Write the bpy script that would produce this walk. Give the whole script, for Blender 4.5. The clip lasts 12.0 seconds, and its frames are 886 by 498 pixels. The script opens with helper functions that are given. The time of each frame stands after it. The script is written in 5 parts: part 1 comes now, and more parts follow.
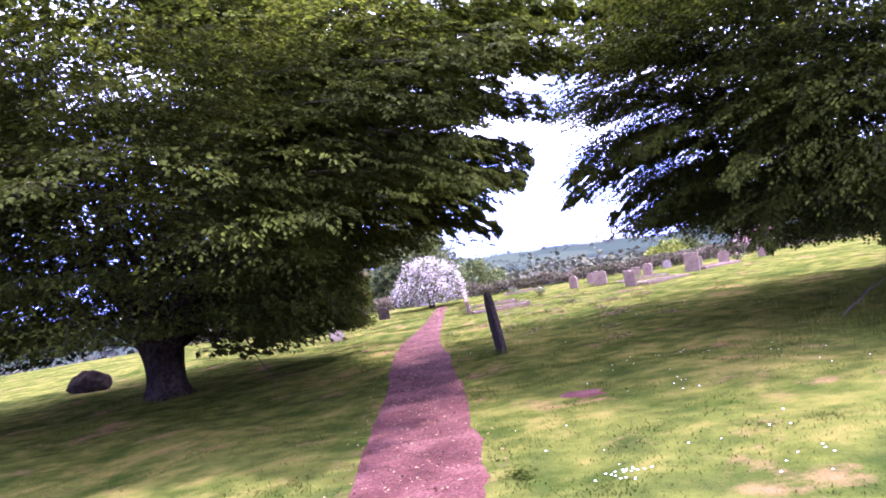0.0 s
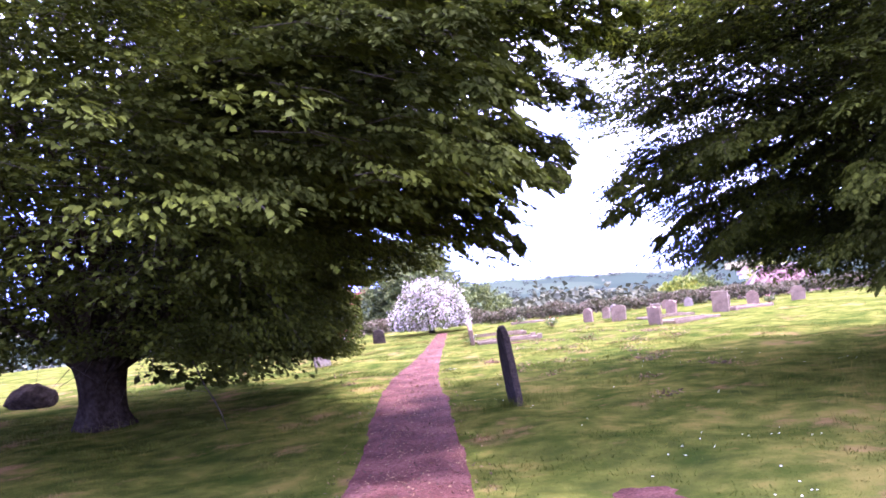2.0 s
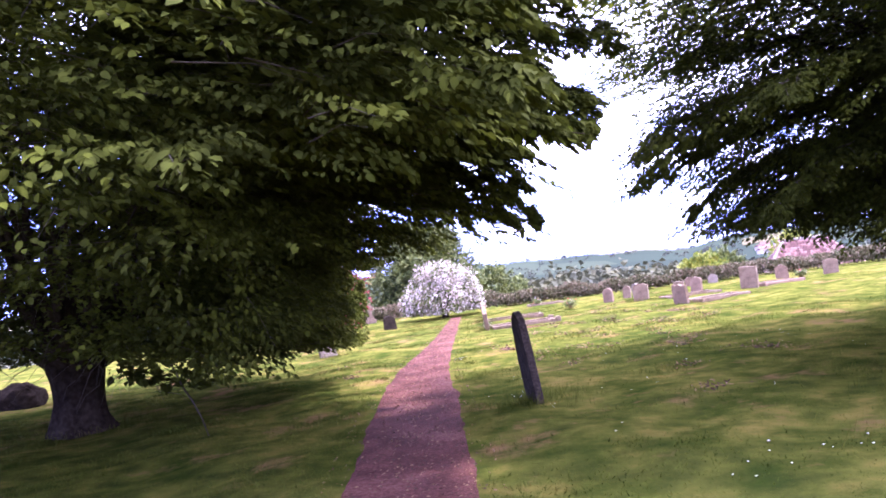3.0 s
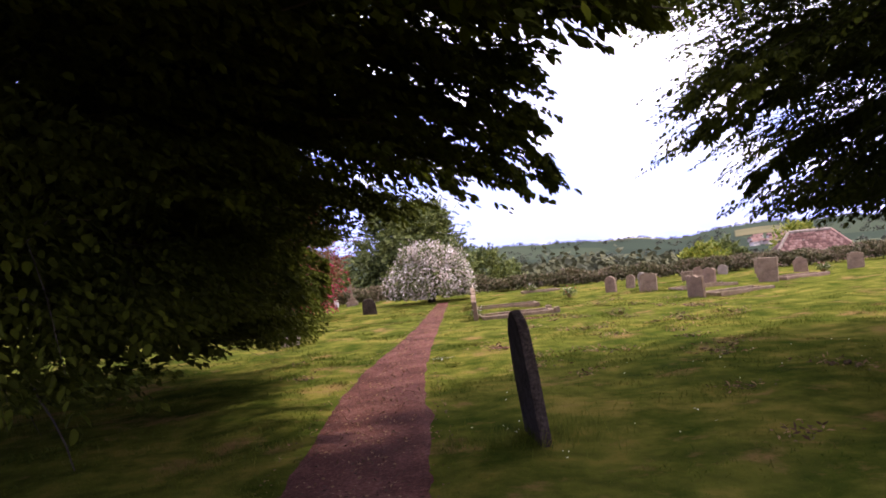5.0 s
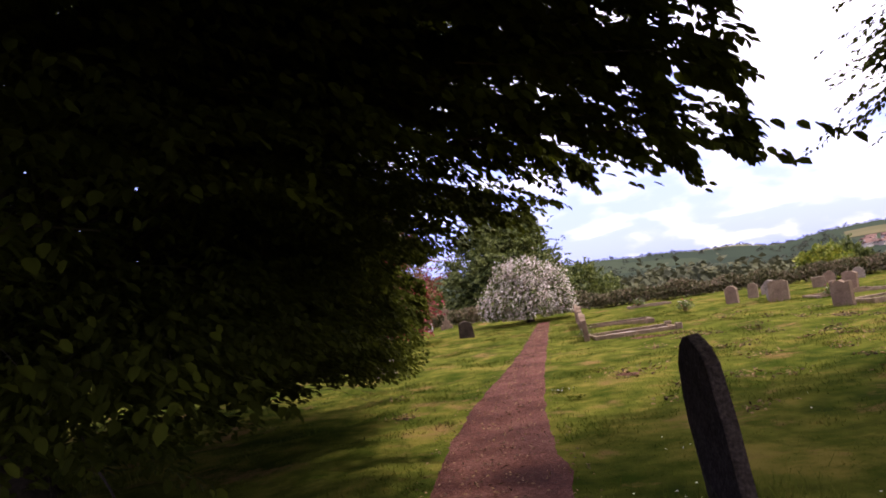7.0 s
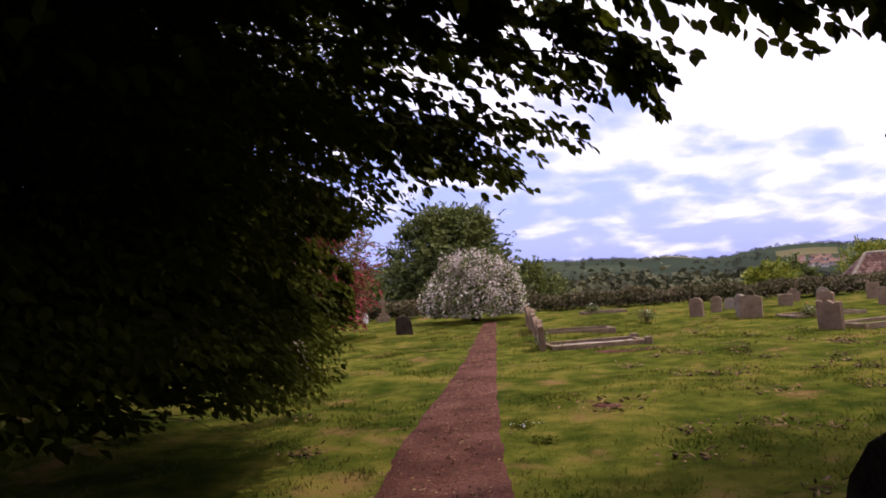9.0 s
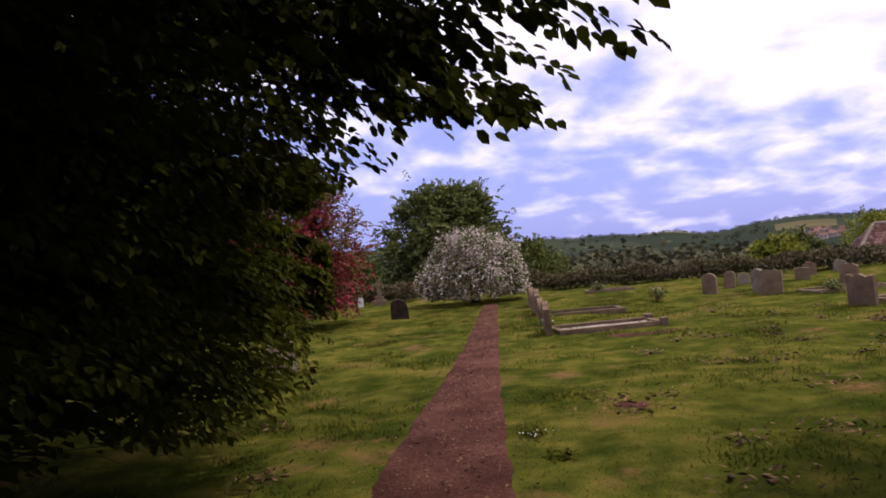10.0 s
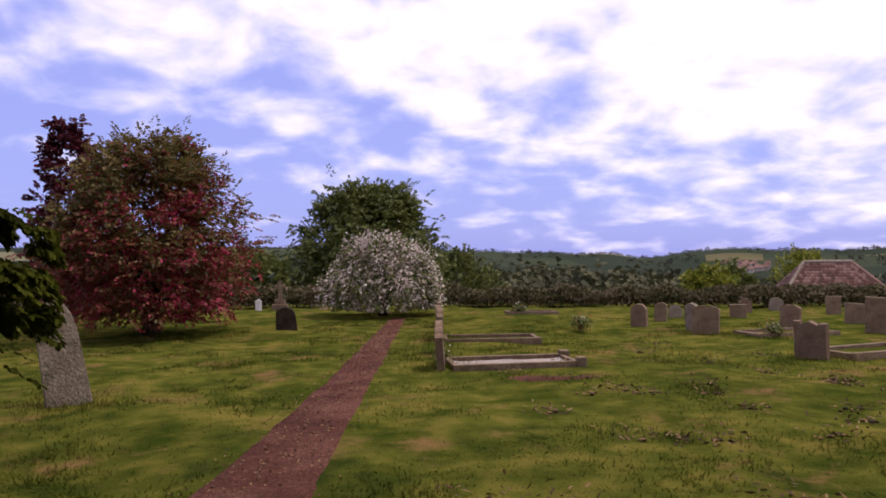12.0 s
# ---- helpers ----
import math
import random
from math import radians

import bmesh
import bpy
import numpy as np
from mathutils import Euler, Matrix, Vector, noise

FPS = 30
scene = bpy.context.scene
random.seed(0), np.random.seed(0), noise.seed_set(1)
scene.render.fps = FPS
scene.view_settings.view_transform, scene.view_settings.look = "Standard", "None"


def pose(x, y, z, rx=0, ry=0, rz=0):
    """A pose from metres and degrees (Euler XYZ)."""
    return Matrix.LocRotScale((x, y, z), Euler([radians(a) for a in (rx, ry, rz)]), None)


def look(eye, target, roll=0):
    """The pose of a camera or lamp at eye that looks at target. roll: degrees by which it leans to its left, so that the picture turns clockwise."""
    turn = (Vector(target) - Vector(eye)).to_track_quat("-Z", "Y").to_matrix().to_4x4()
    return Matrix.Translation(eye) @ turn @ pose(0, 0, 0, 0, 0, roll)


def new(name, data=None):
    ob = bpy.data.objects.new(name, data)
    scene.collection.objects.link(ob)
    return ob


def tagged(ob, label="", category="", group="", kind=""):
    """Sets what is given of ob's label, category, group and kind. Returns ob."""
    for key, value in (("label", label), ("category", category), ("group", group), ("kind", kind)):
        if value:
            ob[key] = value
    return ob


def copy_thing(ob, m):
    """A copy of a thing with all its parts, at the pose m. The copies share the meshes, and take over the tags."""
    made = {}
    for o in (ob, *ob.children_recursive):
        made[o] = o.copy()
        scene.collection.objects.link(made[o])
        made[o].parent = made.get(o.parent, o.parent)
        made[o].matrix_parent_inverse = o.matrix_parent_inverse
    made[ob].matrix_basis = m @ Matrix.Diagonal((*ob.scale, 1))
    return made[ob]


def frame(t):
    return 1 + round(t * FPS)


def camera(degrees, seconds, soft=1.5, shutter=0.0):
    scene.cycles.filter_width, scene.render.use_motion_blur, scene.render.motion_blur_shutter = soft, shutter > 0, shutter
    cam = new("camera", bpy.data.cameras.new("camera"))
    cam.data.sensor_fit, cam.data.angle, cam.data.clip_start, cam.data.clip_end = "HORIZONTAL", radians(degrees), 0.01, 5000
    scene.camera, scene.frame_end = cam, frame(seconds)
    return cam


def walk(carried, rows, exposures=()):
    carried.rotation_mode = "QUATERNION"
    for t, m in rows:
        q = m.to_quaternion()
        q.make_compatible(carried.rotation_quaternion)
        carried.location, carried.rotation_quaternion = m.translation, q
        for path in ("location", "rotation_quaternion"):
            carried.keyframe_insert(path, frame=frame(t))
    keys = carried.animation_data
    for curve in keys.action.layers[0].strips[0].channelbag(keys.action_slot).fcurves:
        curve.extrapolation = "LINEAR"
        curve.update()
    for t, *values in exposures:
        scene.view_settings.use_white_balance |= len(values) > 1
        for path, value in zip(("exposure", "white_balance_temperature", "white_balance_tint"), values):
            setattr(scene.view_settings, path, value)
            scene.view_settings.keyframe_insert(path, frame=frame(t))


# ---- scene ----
# the camera and its walk: seconds, place in metres, turn in degrees
cam = camera(65.5, 12.0, soft=1.8)
ROWS = [
    (0, 0.042, -0.002, 1.560, 92.23, 9.57, -0.08),
    (0.5, -0.001, 0.553, 1.566, 93.26, 8.23, -1.10),
    (1, -0.020, 1.176, 1.581, 92.71, 8.17, -3.43),
    (1.5, 0.052, 1.948, 1.600, 93.17, 6.82, 0.25),
    (2, 0.029, 2.608, 1.595, 94.16, 6.00, 0.13),
    (2.5, 0.086, 3.295, 1.587, 95.08, 7.85, 1.11),
    (3, 0.150, 3.909, 1.590, 92.89, 7.41, 1.43),
    (3.2, 0.149, 4.133, 1.589, 93.23, 5.91, 0.61),
    (4.8, 0.256, 6.377, 1.586, 92.54, 5.54, 0.58),
    (5, 0.292, 6.567, 1.584, 91.30, 5.55, 0.77),
    (5.5, 0.315, 6.810, 1.596, 92.71, 7.86, 4.44),
    (6, 0.184, 7.102, 1.596, 93.08, 6.69, 6.16),
    (6.5, -0.008, 7.564, 1.605, 91.36, 6.46, 6.59),
    (6.7, -0.043, 7.713, 1.593, 93.52, 8.07, 8.52),
    (8.3, -0.189, 9.881, 1.590, 94.06, 8.02, 5.50),
    (8.5, -0.215, 10.060, 1.602, 92.71, 6.82, 6.25),
    (9, -0.330, 10.650, 1.602, 92.62, 3.95, 3.40),
    (9.5, -0.315, 11.190, 1.588, 93.24, 7.19, 3.77),
    (10, -0.331, 11.937, 1.604, 90.96, 5.16, 3.35),
    (10.5, -0.261, 12.836, 1.610, 89.26, 1.83, -0.59),
    (11, 0.063, 13.285, 1.628, 90.70, 5.07, 1.70),
    (11.5, 0.312, 13.790, 1.671, 89.84, 3.14, 1.84),
    (12, 0.539, 14.578, 1.635, 91.21, 0.62, -1.65),
]
EXPOSURES = [(0, 2.7, 4950, 42), (1, 2.98, 4950, 42), (2, 3.1, 4950, 42), (3.2, 2.75, 5200, 34), (4.8, 1.5, 6200, 17), (6.7, 1.05, 6500, 14), (8.5, 0.75, 6600, 13), (10, 0.1, 6600, 13), (12, 0.05, 6600, 13)]
walk(cam, [(t, pose(x, y, z, rx, ry, rz)) for t, x, y, z, rx, ry, rz in ROWS], EXPOSURES)

# ---- world, sun ----
SUN_AZ, SUN_EL = 84.0, 60.0      # degrees from the path's direction to its right; above the horizon
world = bpy.data.worlds.new("sky")
scene.world = world
world.use_nodes = True
wn, wl = world.node_tree.nodes, world.node_tree.links
wn.clear()


def wnode(kind, **values):
    n = wn.new(kind)
    for k, v in values.items():
        n.inputs[k].default_value = v
    return n


sky = wn.new("ShaderNodeTexSky")
sky.sky_type, sky.sun_disc = "NISHITA", False
sky.sun_elevation, sky.sun_rotation = radians(SUN_EL), radians(SUN_AZ)
sky.air_density, sky.dust_density, sky.ozone_density = 1.0, 2.0, 2.0
w_co = wn.new("ShaderNodeTexCoord")
w_sep = wn.new("ShaderNodeSeparateXYZ")
wl.new(w_co.outputs["Generated"], w_sep.inputs[0])
w_up = wn.new("ShaderNodeMath")
w_up.operation = "MAXIMUM"
w_up.inputs[1].default_value = 0.0
wl.new(w_sep.outputs["Z"], w_up.inputs[0])
w_add = wn.new("ShaderNodeMath")
w_add.operation = "ADD"
w_add.inputs[1].default_value = 0.30
wl.new(w_up.outputs[0], w_add.inputs[0])
w_flat = []
for axis in ("X", "Y"):
    n = wn.new("ShaderNodeMath")
    n.operation = "DIVIDE"
    wl.new(w_sep.outputs[axis], n.inputs[0])
    wl.new(w_add.outputs[0], n.inputs[1])
    w_flat.append(n)
w_vec = wn.new("ShaderNodeCombineXYZ")
wl.new(w_flat[0].outputs[0], w_vec.inputs[0])
wl.new(w_flat[1].outputs[0], w_vec.inputs[1])
w_noise = wnode("ShaderNodeTexNoise", Scale=4.2, Detail=6.0, Roughness=0.50, Distortion=0.2)
wl.new(w_vec.outputs[0], w_noise.inputs["Vector"])
# the cloud bank thickens towards the sun's side
w_side = wn.new("ShaderNodeMath")
w_side.operation = "MULTIPLY_ADD"
w_side.inputs[1].default_value, w_side.inputs[2].default_value = 0.25, 0.0
wl.new(w_sep.outputs["X"], w_side.inputs[0])
w_rise = wn.new("ShaderNodeMath")
w_rise.operation = "MULTIPLY_ADD"
w_rise.inputs[1].default_value = 1.1
wl.new(w_up.outputs[0], w_rise.inputs[0])
wl.new(w_side.outputs[0], w_rise.inputs[2])
w_sum = wn.new("ShaderNodeMath")
w_sum.operation = "ADD"
wl.new(w_noise.outputs["Fac"], w_sum.inputs[0])
wl.new(w_rise.outputs[0], w_sum.inputs[1])
w_ramp = wn.new("ShaderNodeValToRGB")
w_ramp.color_ramp.elements[0].position, w_ramp.color_ramp.elements[0].color = 0.56, (0, 0, 0, 1)
w_ramp.color_ramp.elements[1].position, w_ramp.color_ramp.elements[1].color = 0.96, (1, 1, 1, 1)
w_ramp.color_ramp.interpolation = "EASE"
wl.new(w_sum.outputs[0], w_ramp.inputs[0])
w_cloud = wnode("ShaderNodeMix")
w_cloud.data_type = "RGBA"
w_haze = wn.new("ShaderNodeMix")
w_haze.data_type = "RGBA"
w_haze.inputs["Factor"].default_value = 0.65
wl.new(sky.outputs[0], w_haze.inputs["A"])
w_haze.inputs["B"].default_value = (5.0, 5.6, 13.5, 1)
wl.new(w_ramp.outputs[0], w_cloud.inputs["Factor"])
wl.new(w_haze.outputs["Result"], w_cloud.inputs["A"])
w_cloud.inputs["B"].default_value = (13.0, 12.0, 14.0, 1)
w_bg = wnode("ShaderNodeBackground", Strength=0.09)
wl.new(w_cloud.outputs["Result"], w_bg.inputs["Color"])
wl.new(w_bg.outputs[0], wn.new("ShaderNodeOutputWorld").inputs["Surface"])

sun = new("sun", bpy.data.lights.new("sun", "SUN"))
sun.data.energy, sun.data.angle, sun.data.color = 2.6, radians(3.0), (1.0, 0.90, 0.76)
az, el = radians(SUN_AZ), radians(SUN_EL)
sun.matrix_world = look((math.sin(az) * math.cos(el) * 60, math.cos(az) * math.cos(el) * 60, math.sin(el) * 60), (0, 0, 0))


# ---- materials ----
def surface(name, colours, scale=4.0, rough=0.9, bump=0.0, bump_scale=60.0, through_light=0.0, island=0.0, fine=None, metal=0.0, coord="Object", stain=None, gloss=0.3, patch=None):
    """A procedural material: two or three colours over coarse and fine noise, with relief, variation from piece to piece, and light that passes through thin things."""
    m = bpy.data.materials.new(name)
    m.use_nodes = True
    n, l = m.node_tree.nodes, m.node_tree.links
    bsdf = n["Principled BSDF"]
    bsdf.inputs["Roughness"].default_value, bsdf.inputs["Metallic"].default_value = rough, metal
    bsdf.inputs["Specular IOR Level"].default_value = gloss
    co = n.new("ShaderNodeTexCoord")
    coarse = n.new("ShaderNodeTexNoise")
    coarse.inputs["Scale"].default_value, coarse.inputs["Detail"].default_value, coarse.inputs["Roughness"].default_value = scale, 6.0, 0.6
    l.new(co.outputs[coord], coarse.inputs["Vector"])
    ramp = n.new("ShaderNodeValToRGB")
    stops = ramp.color_ramp.elements
    while len(stops) < len(colours):
        stops.new(0.5)
    for i, c in enumerate(colours):
        stops[i].position = 0.37 + 0.26 * i / max(1, len(colours) - 1)
        stops[i].color = (*c, 1)
    mixed = coarse.outputs["Fac"]
    if fine:
        grain = n.new("ShaderNodeTexNoise")
        grain.inputs["Scale"].default_value, grain.inputs["Detail"].default_value = fine, 4.0
        l.new(co.outputs[coord], grain.inputs["Vector"])
        add = n.new("ShaderNodeMix")
        add.inputs["Factor"].default_value = 0.45
        l.new(coarse.outputs["Fac"], add.inputs["A"])
        l.new(grain.outputs["Fac"], add.inputs["B"])
        mixed = add.outputs["Result"]
    if island:
        geo = n.new("ShaderNodeNewGeometry")
        info = n.new("ShaderNodeObjectInfo")
        both = n.new("ShaderNodeMath")
        both.operation = "ADD"
        l.new(geo.outputs["Random Per Island"], both.inputs[0])
        l.new(info.outputs["Random"], both.inputs[1])
        wrap = n.new("ShaderNodeMath")
        wrap.operation = "FRACT"
        l.new(both.outputs[0], wrap.inputs[0])
        add2 = n.new("ShaderNodeMix")
        add2.inputs["Factor"].default_value = island
        l.new(mixed, add2.inputs["A"])
        l.new(wrap.outputs[0], add2.inputs["B"])
        mixed = add2.outputs["Result"]
    l.new(mixed, ramp.inputs[0])
    colour = ramp.outputs[0]
    for stain in [q for q in (patch, stain) if q]:
        blot = n.new("ShaderNodeTexNoise")
        blot.inputs["Scale"].default_value, blot.inputs["Detail"].default_value, blot.inputs["Roughness"].default_value = stain[1], 8.0, 0.7
        l.new(co.outputs[coord], blot.inputs["Vector"])
        cut = n.new("ShaderNodeMapRange")
        cut.inputs["From Min"].default_value, cut.inputs["From Max"].default_value = stain[2], stain[2] + (0.12 if stain is not patch else 0.20)
        l.new(blot.outputs["Fac"], cut.inputs["Value"])
        over = n.new("ShaderNodeMix")
        over.data_type = "RGBA"
        l.new(cut.outputs[0], over.inputs["Factor"])
        l.new(colour, over.inputs["A"])
        over.inputs["B"].default_value = (*stain[0], 1)
        colour = over.outputs["Result"]
    l.new(colour, bsdf.inputs["Base Color"])
    if bump:
        rel = n.new("ShaderNodeTexNoise")
        rel.inputs["Scale"].default_value, rel.inputs["Detail"].default_value = bump_scale, 5.0
        l.new(co.outputs[coord], rel.inputs["Vector"])
        bm = n.new("ShaderNodeBump")
        bm.inputs["Strength"].default_value, bm.inputs["Distance"].default_value = bump, 0.02
        l.new(rel.outputs["Fac"], bm.inputs["Height"])
        l.new(bm.outputs[0], bsdf.inputs["Normal"])
    if through_light:
        glow = n.new("ShaderNodeBsdfTranslucent")
        l.new(colour, glow.inputs["Color"])
        mix = n.new("ShaderNodeMixShader")
        mix.inputs["Fac"].default_value = through_light
        l.new(bsdf.outputs[0], mix.inputs[1])
        l.new(glow.outputs[0], mix.inputs[2])
        l.new(mix.outputs[0], n["Material Output"].inputs["Surface"])
    return m


GRASS = surface("grass", [(0.028, 0.038, 0.008), (0.075, 0.081, 0.014), (0.148, 0.124, 0.028)], 0.42, 1.0, 0.9, 45.0, fine=2.6, stain=((0.165, 0.100, 0.042), 0.75, 0.56), gloss=0.0, patch=((0.026, 0.040, 0.006), 1.15, 0.47))
BLADES = surface("grass_blade", [(0.039, 0.053, 0.009), (0.083, 0.094, 0.015), (0.158, 0.138, 0.030)], 0.42, 0.8, fine=2.6, island=0.12, stain=((0.185, 0.115, 0.048), 0.75, 0.56), through_light=0.6, gloss=0.0, patch=((0.034, 0.052, 0.007), 1.15, 0.47))
MULCH = surface("path_mulch", [(0.046, 0.018, 0.014), (0.084, 0.033, 0.026), (0.148, 0.068, 0.053)], 1.4, 1.0, 1.0, 70.0, fine=38.0, gloss=0.05)
CHIP = surface("chip", [(0.050, 0.027, 0.013), (0.110, 0.059, 0.028), (0.209, 0.128, 0.062)], 3.0, 0.9, island=0.7)
BARK = surface("bark", [(0.012, 0.009, 0.007), (0.026, 0.019, 0.014), (0.046, 0.036, 0.026)], 3.0, 1.0, 1.0, 22.0, fine=14.0, gloss=0.0)
TWIG = surface("twig_bark", [(0.030, 0.022, 0.017), (0.06, 0.045, 0.03)], 5.0, 0.9)
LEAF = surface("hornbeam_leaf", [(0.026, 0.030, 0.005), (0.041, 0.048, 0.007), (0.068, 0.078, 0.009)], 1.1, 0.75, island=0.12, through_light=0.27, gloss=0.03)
# paler copy of the hornbeam leaf that carries sunlight in its colour
LEAF_SUNLIT = surface("sunlit_hornbeam_leaf", [(0.058, 0.074, 0.006), (0.102, 0.122, 0.008), (0.160, 0.176, 0.013)], 0.9, 0.5, island=0.20, through_light=0.5, gloss=0.05)
LEAF_BRONZE = surface("bronze_young_leaf", [(0.075, 0.070, 0.020), (0.130, 0.105, 0.030), (0.20, 0.135, 0.050)], 0.8, 0.6, island=0.4, through_light=0.3)
LEAF_FAR = surface("tree_leaf", [(0.052, 0.070, 0.018), (0.094, 0.114, 0.028), (0.145, 0.158, 0.040)], 0.7, 0.6, island=0.4, through_light=0.25)
LEAF_RED = surface("copper_leaf", [(0.085, 0.036, 0.016), (0.155, 0.048, 0.022), (0.20, 0.030, 0.028), (0.24, 0.026, 0.044)], 0.9, 0.6, island=0.14, through_light=0.25)
LEAF_DARK_RED = surface("purple_leaf", [(0.045, 0.012, 0.018), (0.10, 0.02, 0.03), (0.16, 0.03, 0.05)], 0.8, 0.6, island=0.5, through_light=0.25)
BLOSSOM = surface("white_blossom", [(0.38, 0.29, 0.27), (0.55, 0.46, 0.43), (0.72, 0.65, 0.62)], 1.6, 0.7, island=0.35, through_light=0.25)
BLOSSOM_PINK = surface("pink_blossom", [(0.19, 0.009, 0.030), (0.36, 0.030, 0.085)], 2.0, 0.7, island=0.6, through_light=0.2)
HEDGE = surface("hedge_leaf", [(0.055, 0.056, 0.022), (0.105, 0.098, 0.038), (0.20, 0.150, 0.10)], 1.3, 0.7, island=0.35, through_light=0.2)
BUSH_GOLD = surface("golden_leaf", [(0.10, 0.13, 0.015), (0.18, 0.20, 0.02), (0.26, 0.26, 0.04)], 0.9, 0.6, island=0.5, through_light=0.3)
BELT = surface("valley_tree_leaf", [(0.036, 0.039, 0.020), (0.058, 0.060, 0.028), (0.090, 0.086, 0.038)], 0.09, 0.9, island=0.14, through_light=0.15)
WOODS = surface("woodland", [(0.028, 0.031, 0.022), (0.044, 0.047, 0.030), (0.066, 0.068, 0.040)], 0.06, 0.9, island=0.2)
FIELD = surface("dry_field", [(0.085, 0.080, 0.045), (0.115, 0.100, 0.058)], 0.01, 1.0, gloss=0.0)
# tone lowered further to hold the shade over the tall slab
STONE_DARK = surface("dark_stone", [(0.022, 0.016, 0.013), (0.040, 0.030, 0.024), (0.068, 0.052, 0.040)], 5.0, 1.0, 0.8, 30.0, fine=40.0, stain=((0.05, 0.052, 0.022), 6.0, 0.60), gloss=0.05)
STONE = surface("grey_stone", [(0.105, 0.072, 0.047), (0.170, 0.117, 0.077), (0.242, 0.175, 0.119)], 4.0, 0.9, 0.6, 40.0, fine=50.0, stain=((0.089, 0.080, 0.035), 5.0, 0.58))
STONE_PALE = surface("pale_stone", [(0.129, 0.099, 0.076), (0.213, 0.168, 0.135), (0.319, 0.266, 0.221)], 3.0, 0.9, 0.8, 30.0, fine=45.0, stain=((0.099, 0.088, 0.055), 4.0, 0.53))
STONE_BROWN = surface("brown_stone", [(0.105, 0.066, 0.045), (0.161, 0.106, 0.071), (0.226, 0.153, 0.107)], 4.0, 0.9, 0.6, 40.0, fine=50.0, stain=((0.081, 0.073, 0.029), 5.0, 0.60))
MARBLE = surface("white_marble", [(0.60, 0.56, 0.55), (0.76, 0.73, 0.72)], 5.0, 0.5)
EARTH = surface("earth", [(0.039, 0.026, 0.013), (0.083, 0.051, 0.023), (0.165, 0.102, 0.042)], 6.0, 1.0, 1.0, 40.0, island=0.4)
GRAVEL = surface("grave_gravel", [(0.16, 0.13, 0.12), (0.30, 0.25, 0.23), (0.42, 0.37, 0.34)], 18.0, 0.95, 1.0, 60.0, fine=60.0)
TILE = surface("roof_tile", [(0.10, 0.050, 0.040), (0.16, 0.080, 0.064), (0.23, 0.135, 0.11)], 0.9, 0.9, island=0.55, stain=((0.34, 0.30, 0.26), 1.8, 0.62))
BRICK = surface("brick_wall", [(0.20, 0.10, 0.075), (0.28, 0.16, 0.12)], 1.2, 0.95, fine=14.0)
RENDERED = surface("house_wall", [(0.22, 0.17, 0.14), (0.44, 0.40, 0.36)], 0.05, 0.9, island=0.3)
FAR_ROOF = surface("far_roof", [(0.11, 0.06, 0.05), (0.18, 0.10, 0.08)], 0.05, 0.9, island=0.5)
GLASS = surface("dark_glass", [(0.03, 0.035, 0.04), (0.05, 0.055, 0.06)], 1.0, 0.1)
PETAL = surface("daisy_petal", [(0.75, 0.75, 0.72), (0.85, 0.85, 0.82)], 2.0, 0.7)
FLOWER = surface("cut_flower", [(0.55, 0.08, 0.12), (0.75, 0.6, 0.5), (0.8, 0.75, 0.7)], 8.0, 0.7, island=0.7)


def land():
    """The land's sheet: mown turf near by, hedged fields and woods on the hills."""
    m = GRASS.copy()
    m.name = "land"
    n, l = m.node_tree.nodes, m.node_tree.links
    bsdf = n["Principled BSDF"]
    old = bsdf.inputs["Base Color"].links[0].from_socket
    co = n.new("ShaderNodeTexCoord")
    cells = n.new("ShaderNodeTexVoronoi")
    cells.inputs["Scale"].default_value = 0.0065
    l.new(co.outputs["Object"], cells.inputs["Vector"])
    pick = n.new("ShaderNodeSeparateColor")
    l.new(cells.outputs["Color"], pick.inputs[0])
    ramp = n.new("ShaderNodeValToRGB")
    e = ramp.color_ramp.elements
    # the hills' greens lean to blue-grey: distance haze put into the colour
    e[0].position, e[0].color = 0.0, (0.026, 0.034, 0.026, 1)
    e[1].position, e[1].color = 1.0, (0.15, 0.14, 0.09, 1)
    for p, c in ((0.6, (0.030, 0.040, 0.029, 1)), (0.8, (0.042, 0.052, 0.034, 1)), (0.92, (0.075, 0.082, 0.05, 1))):
        s = e.new(p)
        s.color = c
    l.new(pick.outputs[0], ramp.inputs[0])
    sep = n.new("ShaderNodeSeparateXYZ")
    l.new(co.outputs["Object"], sep.inputs[0])
    far = n.new("ShaderNodeMapRange")
    far.inputs["From Min"].default_value, far.inputs["From Max"].default_value = 60.0, 110.0
    l.new(sep.outputs["Y"], far.inputs["Value"])
    mix = n.new("ShaderNodeMix")
    mix.data_type = "RGBA"
    l.new(far.outputs[0], mix.inputs["Factor"])
    l.new(old, mix.inputs["A"])
    l.new(ramp.outputs[0], mix.inputs["B"])
    l.new(mix.outputs["Result"], bsdf.inputs["Base Color"])
    return m


LAND = land()


# ---- building helpers ----
def mesh_object(name, verts, faces, material, smooth=False):
    me = bpy.data.meshes.new(name)
    me.from_pydata([tuple(v) for v in verts], [], faces)
    me.materials.append(material)
    if smooth:
        me.shade_smooth()
    return new(name, me)


